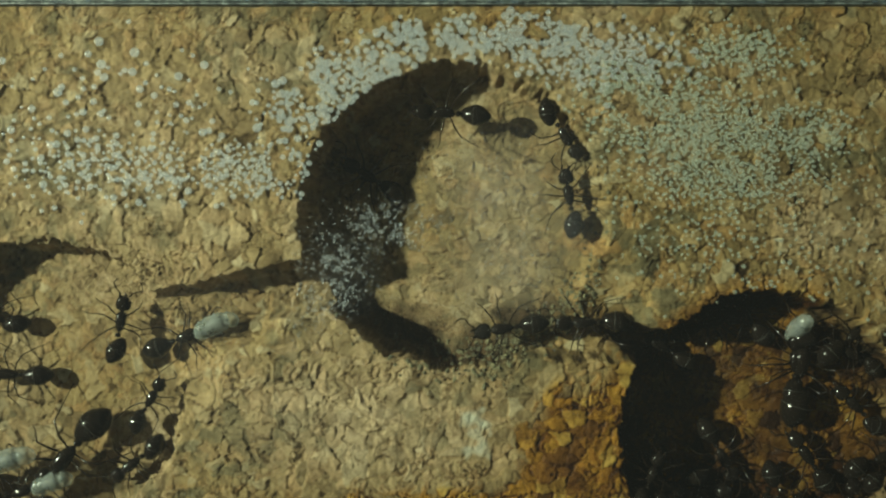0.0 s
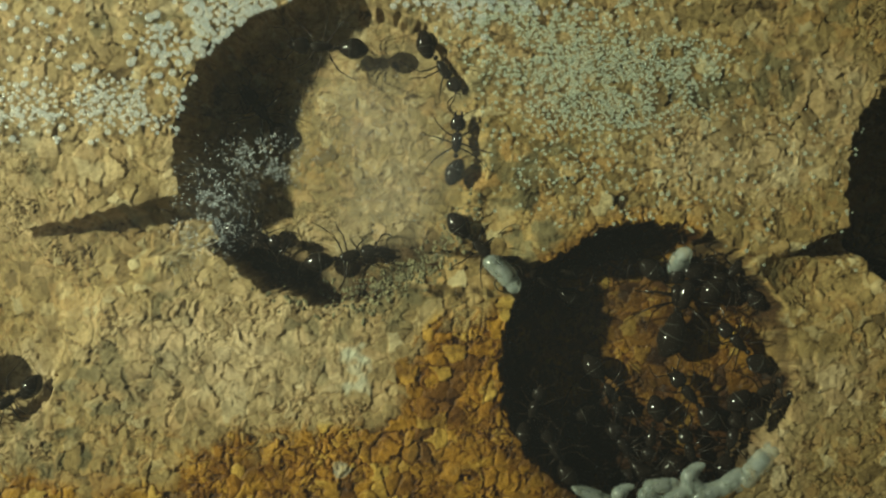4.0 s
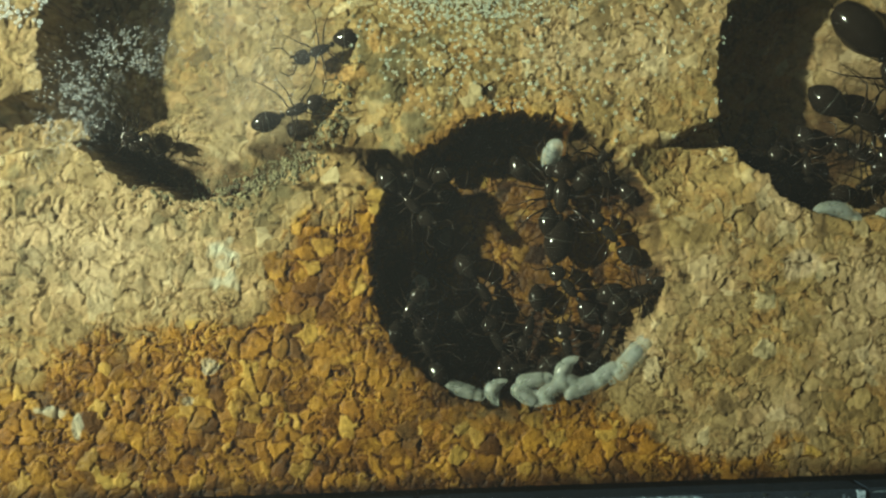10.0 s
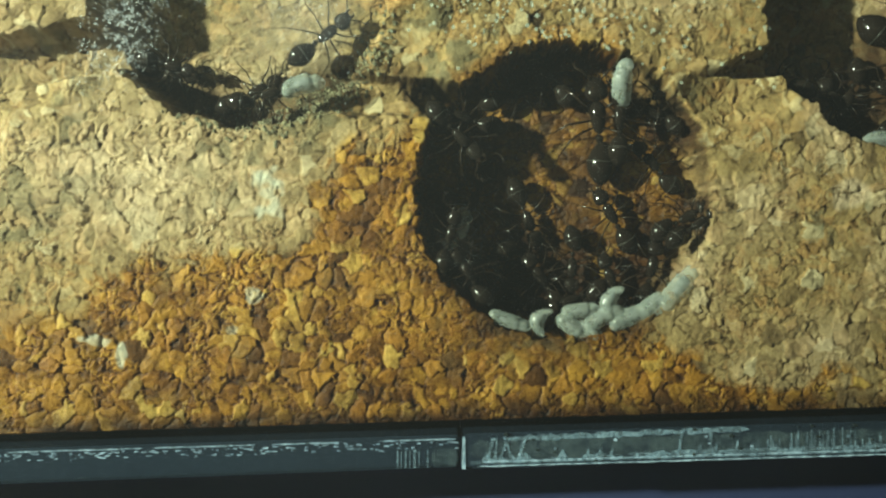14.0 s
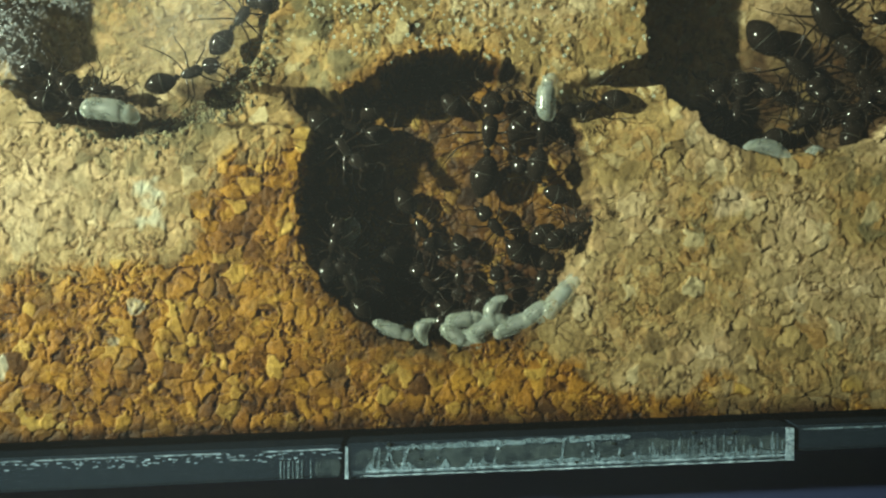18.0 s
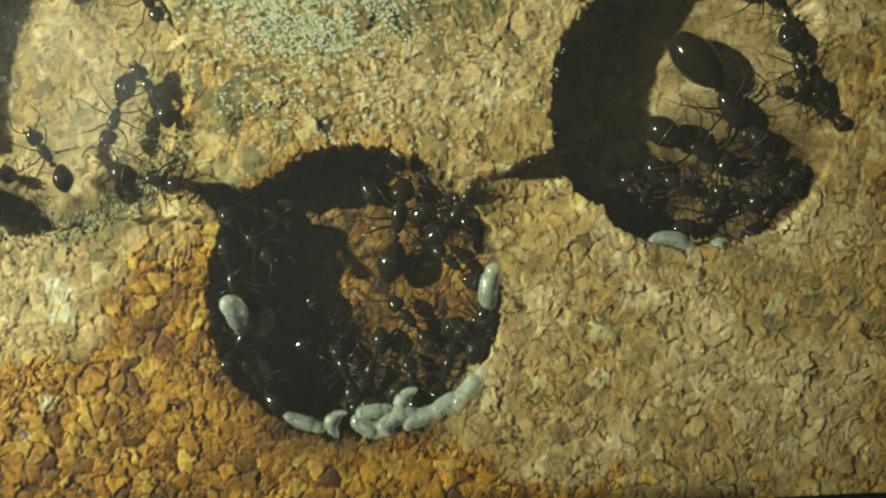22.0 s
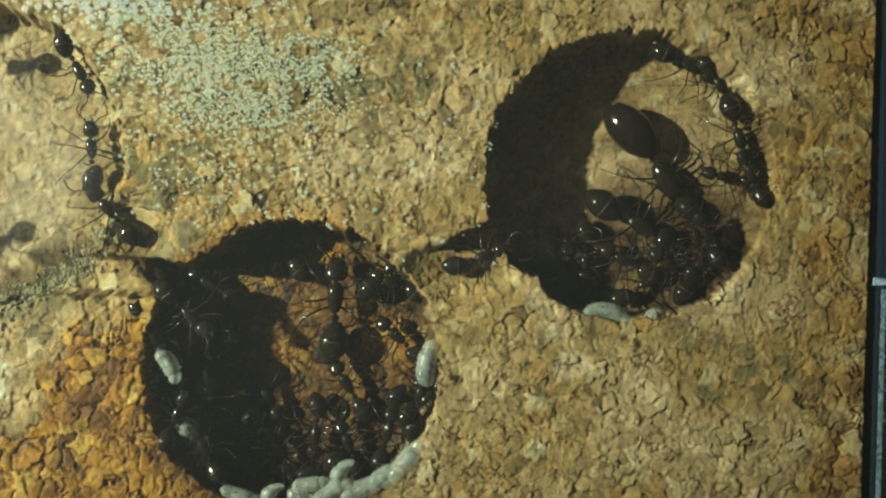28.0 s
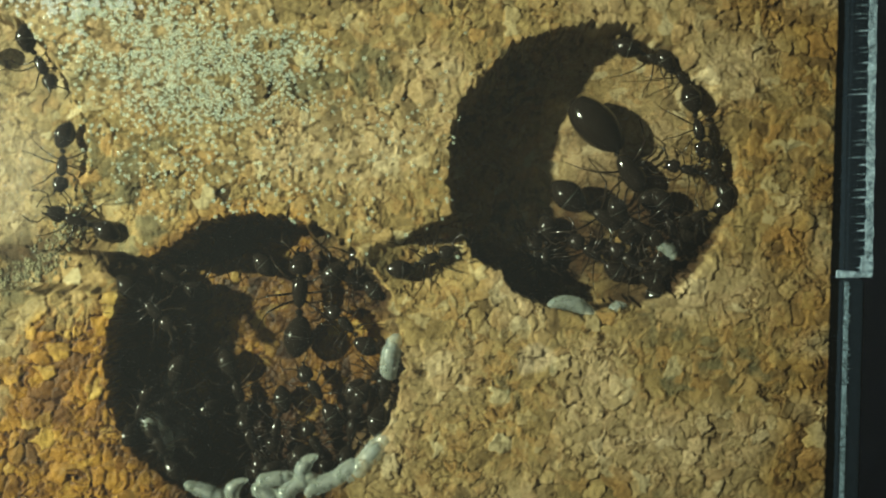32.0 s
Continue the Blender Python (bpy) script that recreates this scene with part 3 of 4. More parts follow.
bar_d = bar("acrylic_strip", [(84.9, -10.7), (87.6, -10.7), (88.7, 22), (86.1, 22)], -9.0, 0.6,
            "clear acrylic strip with glue dashes across it", EDGE_DARK)
bar_e = bar("acrylic_strip", [(83.9, -34.5), (86.0, -34.5), (87.0, -10.9), (84.9, -10.9)], -9.0, 0.4,
            "dark clear acrylic strip", EDGE_DARK)
bar_f = bar("acrylic_strip", [(-62, 21.78), (85.9, 23.55), (85.9, 26.2), (-62, 24.4)], -9.0, 0.5,
            "grey scuffed acrylic strip", SCUFF)


def ribbon(bm, points, z0, z1):
    """A thin flat flake over an outline, in millimetres."""
    low = [bm.verts.new(Vector((x, y, z0)) * MM) for x, y in points]
    high = [bm.verts.new(Vector((x, y, z1)) * MM) for x, y in points]
    bm.faces.new(list(reversed(low)))
    bm.faces.new(high)
    for k in range(len(points)):
        n = (k + 1) % len(points)
        bm.faces.new((low[k], low[n], high[n], high[k]))
    return bm


def wavy_band(rng, x0, x1, line, thin, thick, steps):
    """Outline of a smear along a line, with an uneven lower and upper rim."""
    xs = [x0 + (x1 - x0) * k / steps for k in range(steps + 1)]
    top = [(x, line(x) + rng.uniform(thin, thick) * (0.3 if k in (0, steps) else 1)) for k, x in enumerate(xs)]
    foot = [(x, line(x) - rng.uniform(thin, thick) * (0.3 if k in (0, steps) else 1)) for k, x in enumerate(xs)]
    return foot + top[::-1]


def strip_details():
    rng = random.Random(8)
    def glue(parent, points, top=0.66, mat=GLUE):
        return part("glue_smear", ribbon(bmesh.new(), points, 0.42, top), mat, parent, "dried whitish glue and painted glint lines", smooth=False)

    # long scratched rim of the first strip, and a row of glints laid on as bright chips
    for x0, x1 in ((-60, -38), (-36, -24), (-22.5, -10), (-9, 0.5), (2, 8.5), (12, 19)):
        glue(bar_a, wavy_band(rng, x0, x1, lambda x: low_y(x, 1.62), 0.02, 0.06, 16), 0.66, GLINT)
    for n in range(230):
        x = rng.uniform(-45, 19)
        y = low_y(x, (2.0 if n % 3 else 2.4) + rng.gauss(0, 0.09))
        w = rng.uniform(0.08, 0.5)
        part("chip", ribbon(bmesh.new(), [(x, y), (x + w, y + 0.02), (x + w, y + 0.09), (x, y + 0.1)], 0.42, 0.6), GLINT, bar_a, smooth=False)
    # a clearer stretch before the joint, with upright streaks at its start
    for x, w in ((13.6, 0.12), (13.95, 0.08), (14.3, 0.2), (14.75, 0.1), (15.1, 0.25), (15.6, 0.08), (16.4, 0.1)):
        glue(bar_a, [(x, low_y(x, 4.2)), (x + w, low_y(x, 4.2)), (x + w, low_y(x, 2.5)), (x, low_y(x, 2.6))], 0.56)
    glue(bar_a, wavy_band(rng, 16.8, 19.2, lambda x: low_y(x, 3.3), 0.7, 0.9, 10), 0.53, SMEAR)
    # joint, then the smeared strip with its double lower rim
    glue(bar_b, [(19.6, low_y(19.6, 4.4)), (19.95, low_y(19.6, 4.4)), (19.9, low_y(19.6, 1.5)), (19.65, low_y(19.6, 1.4))], 0.7, GLINT)
    glue(bar_b, wavy_band(rng, 24, 46, lambda x: low_y(x, 1.75 - 0.012 * (x - 24)), 0.12, 0.34, 46))
    glue(bar_b, wavy_band(rng, 21, 61, lambda x: low_y(x, 4.22), 0.03, 0.10, 60), 0.68, GLINT)
    glue(bar_b, wavy_band(rng, 21.5, 61, lambda x: low_y(x, 3.8), 0.02, 0.10, 60), 0.67, GLINT)
    glue(bar_b, wavy_band(rng, 35, 61, lambda x: low_y(x, 3.5), 0.05, 0.3, 50))
    # thin milky film over the face, and a fringe with peaks along the lower rim
    glue(bar_b, wavy_band(rng, 20.2, 60.6, lambda x: low_y(x, 2.75), 0.75, 1.0, 40), 0.61, SMEAR)
    fringe = [(20.4 + 0.5 * k, low_y(20.4 + 0.5 * k, 3.75 - 0.35 * rng.random() ** 2 - (1.0 * rng.random() if k % 7 == 3 else 0))) for k in range(80)]
    glue(bar_b, [(20.4, low_y(20.4, 4.0)), (60, low_y(60, 4.0))] + fringe[::-1], 0.65)
    # strands from rim to rim
    for x, lean in ((21.9, 0.5), (22.9, 0.9), (24.3, -0.8), (24.9, 0.4), (39.6, 0.1), (42.6, -0.2)):
        glue(bar_b, [(x - 0.35, low_y(x, 3.75)), (x + 0.4, low_y(x, 3.75)), (x + 0.1 + 0.5 * lean, low_y(x, 2.9)), (x + lean + 0.3, low_y(x, 1.6)), (x + lean - 0.1, low_y(x, 1.6)), (x - 0.02 + 0.5 * lean, low_y(x, 2.9))], 0.68)
    for x, h in ((22.7, 2.0), (25.0, 1.6), (31.2, 0.8), (32.3, 0.8), (33.4, 0.7), (41.5, 0.9), (43, 1.0), (44.9, 1.2)):
        glue(bar_b, [(x - 0.55, low_y(x, 3.7)), (x + 0.55, low_y(x, 3.7)), (x + 0.12, low_y(x, 3.4)), (x + 0.2, low_y(x, 3.6 - h)), (x + 0.05, low_y(x, 3.6 - h)), (x - 0.12, low_y(x, 3.4))])
    for n in range(34):
        x = rng.uniform(23, 60)
        y = low_y(x, rng.uniform(1.35, 4.0))
        r = rng.uniform(0.05, 0.14)
        part("bubble", ribbon(bmesh.new(), [(x + r * math.cos(a) * 1.4, y + r * math.sin(a)) for a in (k * math.pi / 4 for k in range(8))], 0.42, 0.72), HUSK if n % 4 else GLINT, bar_b, smooth=False)
    for n in range(52):
        x = rng.uniform(46, 60.8)
        y = low_y(x, 3.4)
        h = rng.uniform(0.5, 1.9)
        glue(bar_b, [(x, y), (x + 0.12, y), (x + 0.08, y + h), (x + 0.02, y + h)], 0.63)
    glue(bar_b, [(60.3, low_y(61, 4.3)), (61.1, low_y(61, 4.3)), (61.1, low_y(61, 1.3)), (60.4, low_y(61, 1.3))], 0.7, GLINT)
    glue(bar_c, wavy_band(rng, 62, 84, lambda x: low_y(x, 1.5), 0.04, 0.1, 30), 0.5)
    # the short strip with dashes across it
    for n in range(40):
        y = -9.6 + 0.80 * n + rng.uniform(-0.25, 0.25)
        x = 84.75 + 0.034 * (y + 10.7)
        w = rng.uniform(0.9, 2.1)
        h = rng.uniform(0.08, 0.22)
        part("glue_dash", ribbon(bmesh.new(), [(x + 2.1 - w, y), (x + 2.1, y - 0.03), (x + 2.2, y + 0.5 * h), (x + 2.1, y + h), (x + 2.1 - 0.5 * w, y + 0.7 * h)], 0.42, 0.66), GLINT if n % 4 == 0 else GLUE, bar_d, smooth=False)
    rim = wavy_band(rng, -10.6, 22, lambda y: 0, 0.30, 0.44, 60)
    glue(bar_d, [(87.15 + 0.034 * (y + 10.7) + off, y) for y, off in rim], 0.68, GLINT)
    glue(bar_d, [(86.3, -10.6), (87.5, -10.6), (87.6, -8.7), (86.5, -8.8)], 0.72, GLINT)
    glue(bar_d, [(84.1, -10.75), (87.5, -10.75), (87.5, -10.0), (86.0, -10.2), (84.2, -10.0)], 0.64, GLINT)
    glue(bar_e, [(84.0, -34), (84.45, -34), (85.35, -11.2), (84.95, -11.2)], 0.5)
    for n in range(70):
        y = rng.uniform(-26, -11)
        x = 84.05 + 0.042 * (y + 34) + rng.uniform(-0.15, 0.5)
        part("chip", ribbon(bmesh.new(), [(x, y), (x + 0.12, y), (x + 0.1, y + 0.12), (x, y + 0.14)], 0.42, 0.56), GLUE, bar_e, smooth=False)
    for n in range(240):
        x = rng.uniform(-60, 60)
        y = 22.6 + 0.012 * x + rng.uniform(0, 1.4)
        w = rng.uniform(0.15, 0.9)
        part("chip", ribbon(bmesh.new(), [(x, y), (x + w, y), (x + w, y + 0.07), (x, y + 0.09)], 0.42, 0.56), GLUE, bar_f, smooth=False)


strip_details()


# ---- water drops under the pane ----
def drops(name, spots, mat, label, sides=8, high=0.3):
    verts, faces = [], []
    for x, y, r, tall in spots:
        base, mid = len(verts), high - tall * r
        for level, (s, h) in enumerate(((0.55, -0.84), (1.0, 0.0), (0.88, 0.48), (0.5, 0.87))):
            for k in range(sides):
                a = 2 * math.pi * (k + 0.5 * level) / sides
                verts.append(((x + r * s * math.cos(a)) * MM, (y + r * s * math.sin(a)) * MM, (mid + tall * r * h) * MM))
        verts.append((x * MM, y * MM, (mid + tall * r) * MM))
        for level in (0, 1, 2):
            for k in range(sides):
                a, b = base + level * sides + k, base + level * sides + (k + 1) % sides
                faces.append((a, b, b + sides, a + sides))
        for k in range(sides):
            faces.append((base + 3 * sides + k, base + 3 * sides + (k + 1) % sides, base + 4 * sides))
        faces.append(tuple(base + k for k in reversed(range(sides))))
    ob = from_arrays(name, verts, faces, mat)
    return tagged(ob, label, "water drops", kind="stuff")


def scatter(patches, seed):
    """Drops over oval patches (x, y, half width, half height, count, small, large), kept apart from one another."""
    rng = random.Random(seed)
    kept, cells = [], {}
    for x, y, w, h, count, small, large in patches:
        for _ in range(count):
            px, py = rng.gauss(x, w * 0.55), rng.gauss(y, h * 0.55)
            r = small + (large - small) * rng.random() ** 2
            if py > 22 + 0.012 * px:
                continue
            key = (int(px), int(py))
            near = [q for a in (-1, 0, 1) for b in (-1, 0, 1) for q in cells.get((key[0] + a, key[1] + b), ())]
            if any(math.hypot(px - q[0], py - q[1]) < 0.6 * (r + q[2]) for q in near):
                continue
            spot = (px, py, r, rng.uniform(0.09, 0.16))
            cells.setdefault(key, []).append(spot)
            kept.append(spot)
    return kept


def chamber_free(spots):
    return [s for s in spots if all(math.hypot(s[0] - c[0], s[1] - c[1]) > c[2] - 0.3 for c in CHAMBERS)]


def wisps(spots, seed):
    """Leave the mist in wisps and grains."""
    x, y = np.array([s[0] for s in spots]), np.array([s[1] for s in spots])
    keep = 0.3 * value_noise(x + 0.6 * y, y, 0.9, seed) + 0.35 * value_noise(x, y, 0.35, seed + 1) + 0.35 * value_noise(x - 0.5 * y, y, 0.16, seed + 2)
    return [s for s, k in zip(spots, keep) if k > 0.5]


def clumped(spots, seed):
    """Thin the drops out between clumps."""
    keep = value_noise(np.array([s[0] for s in spots]), np.array([s[1] for s in spots]), 1.6, seed)
    return [s for s, k in zip(spots, keep) if k > 0.2]


DROPS = scatter([(-10.5, 15.8, 3.5, 2.2, 340, 0.22, 0.55), (-3, 19.2, 5, 1.6, 340, 0.22, 0.6), (-20.6, 6.6, 5, 2.2, 400, 0.14, 0.36),
                 (-31, 6.4, 6, 3, 200, 0.14, 0.38), (-38, 6.8, 5, 3.5, 150, 0.16, 0.42), (-32, 12, 12, 7, 110, 0.2, 0.52),
                 (-15, 13, 4, 3, 300, 0.18, 0.48), (6, 19.8, 5, 1.8, 400, 0.2, 0.5), (13, 17.6, 6, 2.4, 560, 0.16, 0.38), (-50, 10, 8, 8, 120, 0.16, 0.45)], 3)
SMALL = scatter([(17, 14.8, 6, 2.2, 620, 0.12, 0.28), (22.5, 11, 9, 3, 1700, 0.11, 0.25), (26, 18.3, 4, 2.2, 480, 0.12, 0.3),
                 (25, 6.8, 8, 2.4, 1200, 0.10, 0.24), (31, 10.6, 5, 2.4, 520, 0.11, 0.25), (30, -1, 10, 5, 220, 0.10, 0.24),
                 (45, 3, 8, 8, 140, 0.10, 0.24), (20, 2, 8, 5, 260, 0.1, 0.22)], 4)
drops("water_drops", chamber_free(clumped(DROPS, 31)), WATER, "pale milky condensation drops on the cork below the pane")
drops("small_water_drops", chamber_free(clumped(SMALL, 32)), SEEP, "dense greenish grey film of small condensation drops")
FOG = scatter([(-12.4, -3.0, 2.8, 3.6, 4600, 0.022, 0.075), (-7.3, 1.5, 3.4, 2.0, 3000, 0.022, 0.075), (1.5, 4.5, 6, 5, 420, 0.035, 0.08),
               (-14, -6, 2.5, 3, 420, 0.035, 0.08), (4, -1, 6, 5, 260, 0.035, 0.08)], 5)
drops("fine_mist", wisps(FOG, 33), MIST, "fine sparkling mist of tiny drops below the pane", 6, 0.73)


# ---- ants ----
def leg_mesh(bm, points, thick):
    radii = [thick * f for f in (1.0, 1.25, 0.9, 0.6, 0.42, 0.3)]
    return tube(bm, points, radii[: len(points)], 6)


# hip, knee and foot of the legs of one side, in the ant's own millimetres
LEGS = [((1.75, 0.3, 1.25), [(0, 0, 0), (0.5, 0.75, 0.35), (1.15, 1.35, 0.45), (1.75, 1.9, -0.55), (2.2, 2.15, -1.2)]),
        ((1.1, 0.35, 1.2), [(0, 0, 0), (0.0, 0.95, 0.5), (0.05, 1.75, 0.55), (-0.15, 2.65, -0.5), (-0.05, 3.2, -1.15)]),
        ((0.6, 0.32, 1.2), [(0, 0, 0), (-0.5, 0.9, 0.6), (-1.15, 1.75, 0.8), (-2.1, 2.4, -0.4), (-3.1, 2.9, -1.15)])]


def gaster_profile(length, radius, segments=4):
    rows = [(-length / 2, 0.05)]
    for k in range(1, 19):
        u = k / 18
        r = radius * math.sin(math.pi * min(1, 0.05 + 0.93 * u)) ** (0.55 + 0.4 * (1 - u) * (segments == 4))
        step = (u * segments) % 1.0
        rows.append((-length / 2 + length * u, max(0.06, r * (1 - 0.03 * (step > 0.86)))))
    return rows


def make_ant(name, size=1.0, queen=False, twist=0.0):
    """One black ant, heading along +x, feet at z = 0."""
    top = new(name)
    k = size
    body = 1.25 if queen else 1.0
    gl, gr = (6.6, 1.95) if queen else (3.0, 1.02)
    bm = blob([(x * k, r * k) for x, r in egg(2.3 if not queen else 4.2, 0.56 if not queen else 1.08, 12, 0.8, 0.2)], 12, 0.95)
    thorax = part("thorax", bm, ANT, top)
    thorax.location = Vector((1.2 * k if not queen else 1.4 * k, 0, 1.5 * k)) * MM
    bm = blob([(x * k, r * k) for x, r in egg(0.55, 0.3, 8)], 10, 1.5)
    petiole = part("petiole", bm, ANT, top)
    petiole.location = Vector((-0.2 * k if not queen else -0.9 * k, 0, 1.35 * k)) * MM
    bm = blob([(x * k, r * k) for x, r in gaster_profile(gl, gr, 5 if queen else 4)], 18, 0.92)
    gaster = part("gaster", bm, ANT, top, "glossy black abdomen with faint bands")
    gaster.location = Vector(((-0.4 - gl / 2) * k if not queen else (-1.0 - gl / 2) * k, 0, 1.45 * k)) * MM
    gaster.rotation_euler = (0, radians(-6), radians(twist))
    rows = gaster_profile(gl, gr)
    for n in () if queen else (10,):
        (xa, ra), (xb, rb) = rows[n], rows[n + 1]
        rim = [(xa, 0.9 * ra), (xa, ra + 0.018), (xa + 0.35 * (xb - xa), 0.65 * ra + 0.35 * rb + 0.022), (xa + 0.5 * (xb - xa), 0.9 * rb)]
        part("band", blob([(x * k, r * k) for x, r in rim], 18, 0.92), BAND, gaster, "thin pale band between abdomen plates")
    hx = 3.15 * k if not queen else 4.6 * k
    bm = blob([(x * k, r * k) for x, r in egg(1.75 * body, 0.78 * body, 12, 0.7, -0.22)], 14, 0.72)
    head = part("head", bm, ANT, top)
    head.location = Vector((hx, 0, 1.45 * k)) * MM
    head.rotation_euler = (0, radians(18), 0)
    for s in (1, -1):
        bm = tube(bmesh.new(), [(0, 0, 0), (0.3 * k, 0.06 * s * k, -0.03), (0.55 * k, -0.12 * s * k, -0.06)], [0.16 * k, 0.12 * k, 0.04 * k], 6)
        jaw = part("mandible", bm, LEG, head)
        jaw.location = Vector((0.72 * k * body, 0.3 * s * k, -0.1 * k)) * MM
        bm = blob([(x * k, r * k) for x, r in egg(0.34, 0.15, 6)], 8)
        eye = part("eye", bm, ANT, head)
        eye.location = Vector((0.05 * k, 0.66 * s * k * body, 0.22 * k)) * MM
        bend = 0.25 * twist / 20
        bm = tube(bmesh.new(), [(0, 0, 0), (0.55 * k, 0.6 * s * k, 0.35 * k), (0.85 * k, (1.15 * s + bend) * k, 0.4 * k),
                                (1.5 * k, (1.25 * s + bend) * k, 0.1 * k), (2.25 * k, (0.95 * s + 2 * bend) * k, -0.35 * k)],
                  [0.07 * k, 0.06 * k, 0.075 * k, 0.065 * k, 0.05 * k], 6)
        feeler = part("antenna", bm, LEG, head)
        feeler.location = Vector((0.45 * k * body, 0.26 * s * k, 0.3 * k)) * MM
        for n, (hip, points) in enumerate(LEGS):
            reach = 1.25 if queen else 1.0
            sway = 0.12 * ((n * 2 + (s > 0)) % 3 - 1) * (1 + abs(twist) / 20)
            line = [((x * reach + sway * y) * k, (y * reach * s) * k, z * k) for x, y, z in points]
            ob = part("leg", leg_mesh(bmesh.new(), line, 0.07 * k * (1.3 if queen else 1)), LEG, top)
            ob.location = Vector((hip[0] * k * (1.25 if queen else 1), hip[1] * s * k * (2 if queen else 1), (hip[2] + 0.02) * k)) * MM
    return tagged(top, "glossy black worker ant on the cork", "ant", group="worker ants")


def at_mm(x, y, z, heading=0.0, tilt=0.0):
    return pose(x * MM, y * MM, z * MM, 0, tilt, heading)


worker = make_ant("worker_ant", 1.0, twist=4)
worker_bent = make_ant("worker_ant", 0.93, twist=22)
worker_small = make_ant("worker_ant", 0.84, twist=-16)
major = make_ant("worker_ant", 1.42, twist=-8)
major["label"] = "large glossy black worker ant with broad abdomen"
MODELS = [worker, worker_bent, worker_small, major]
used_models = set()


STILL = []


def place_ant(n, x, y, heading, hang=False, label="", fidget=True, lift=0.12):
    """One more worker, on the cork or hanging below the pane; the first of each model is the model itself."""
    model = MODELS[n % len(MODELS)]
    m = pose(x * MM, y * MM, 0.72 * MM, 180, 0, heading) if hang else at_mm(x, y, ground(x, y) + lift, heading)
    if n % len(MODELS) not in used_models:
        used_models.add(n % len(MODELS))
        model.matrix_basis = m
        made = model
    else:
        made = copy_thing(model, m)
    if hang:
        made["label"] = "glossy black worker ant hanging below the clear pane"
    if label:
        made["label"] = label
    if fidget:
        STILL.append((made, x, y, heading, hang, lift))
    return made


# x, y, heading, model; the hanging ones cling to the pane
SIDE_HALL = [(-37.5, -20.5, -130, 3), (-31.2, -21.6, -141, 1), (-43.7, -13.9, 179, 0), (-45.9, -8.6, 169, 1)]
UPPER_HANG = [(-1.0, 12.3, 177, 0), (8.8, 11.2, -54, 1)]
MIDDLE_HALL = [(32.9, -12.8, 84, 3), (38.9, -15.8, 137, 1), (30.5, -24.0, -100, 1), (34.6, -21.2, 125, 0), (39.9, -20.4, 23, 1),
               (25.7, -20.0, -60, 0), (22.1, -23.9, 200, 0), (21.0, -10.6, 149, 0), (19.8, -24.9, 109, 0), (38.6, -10.6, 150, 2),
               (23.6, -27.2, 113, 2), (27.8, -27.0, 120, 0), (28.6, -7.2, 129, 0), (34.2, -27.6, 106, 1), (37.5, -26.0, 76, 0),
               (31.0, -28.0, 200, 1), (24.0, -8.0, 20, 0), (29.3, -29.0, 10, 0), (37.2, -8.9, 40, 0)]
MIDDLE_HANG = [(18.0, -22.8, 70, 2), (20.6, -26.4, 120, 2), (40.6, -21.2, 30, 2)]
QUEEN_HALL = [(67.2, 11.4, -32, 0), (69.6, 9.0, -50, 2), (71.6, 4.4, -77, 0), (71.9, -0.4, 168, 2), (61.3, -3.8, -28, 3),
              (68.5, -4.8, -78, 1), (56.4, -9.8, 110, 0), (66.5, -9.7, 142, 1), (62.6, -8.6, 150, 0), (69.8, -7.5, -135, 1),
              (68.0, -10.5, 60, 0), (57.5, -7.6, -100, 1)]
QUEEN_HANG = [(74.0, -0.5, 115, 2)]
for hall, hang in ((SIDE_HALL, False), (UPPER_HANG, True), (MIDDLE_HALL, False), (MIDDLE_HANG, True), (QUEEN_HALL, False), (QUEEN_HANG, True)):
    for x, y, heading, model in hall:
        place_ant(model, x, y, heading, hang)

queen = make_ant("queen_ant", 1.02, queen=True, twist=8)
queen.matrix_basis = at_mm(64.6, 0.9, ground(64.6, 0.9) + 0.2, -55)
tagged(queen, "large glossy black queen ant with swollen abdomen", "ant queen", group="queen")


# ---- larvae ----
def larva_mesh(length, radius, arc, seed):
    rng = random.Random(seed)
    rows = []
    for k in range(29):
        u = 0.5 - 0.5 * math.cos(math.pi * (0.03 + 0.94 * k / 28))
        x = length * (u - 0.5)
        past = max(0.0, (abs(x) - length / 2 + 0.95 * radius) / (0.95 * radius))
        r = radius * math.sqrt(max(0.02, 1 - min(1, past) ** 2)) * (0.84 + 0.16 * math.sin(2.4 * u + 0.3))
        r *= 1 - 0.12 * math.exp(-((u - 0.74) / 0.045) ** 2) - 0.1 * (u > 0.74)
        rows.append((x, r * (1 + 0.045 * math.cos(2 * math.pi * u * 9) * (past == 0)) * rng.uniform(0.985, 1.015)))
    return blob(rows, 14, 0.95, 1.0, arc)


def make_larva(length, radius, arc, seed, m, label="plump whitish ant larva on the chamber floor"):
    ob = part("ant_larva", larva_mesh(length, radius, arc, seed), LARVA)
    ob.matrix_basis = m
    line = [(length * (u - 0.5), -arc * (2 * u - 1) ** 2, 0.1 * radius) for u in (0.25, 0.33, 0.45, 0.6, 0.72, 0.8)]
    part("gut", tube(bmesh.new(), line, [radius * f for f in (0.1, 0.42, 0.6, 0.62, 0.45, 0.12)], 9), GUT, ob, "grey gut showing through the skin")
    return tagged(ob, label, "larva", group="larvae")


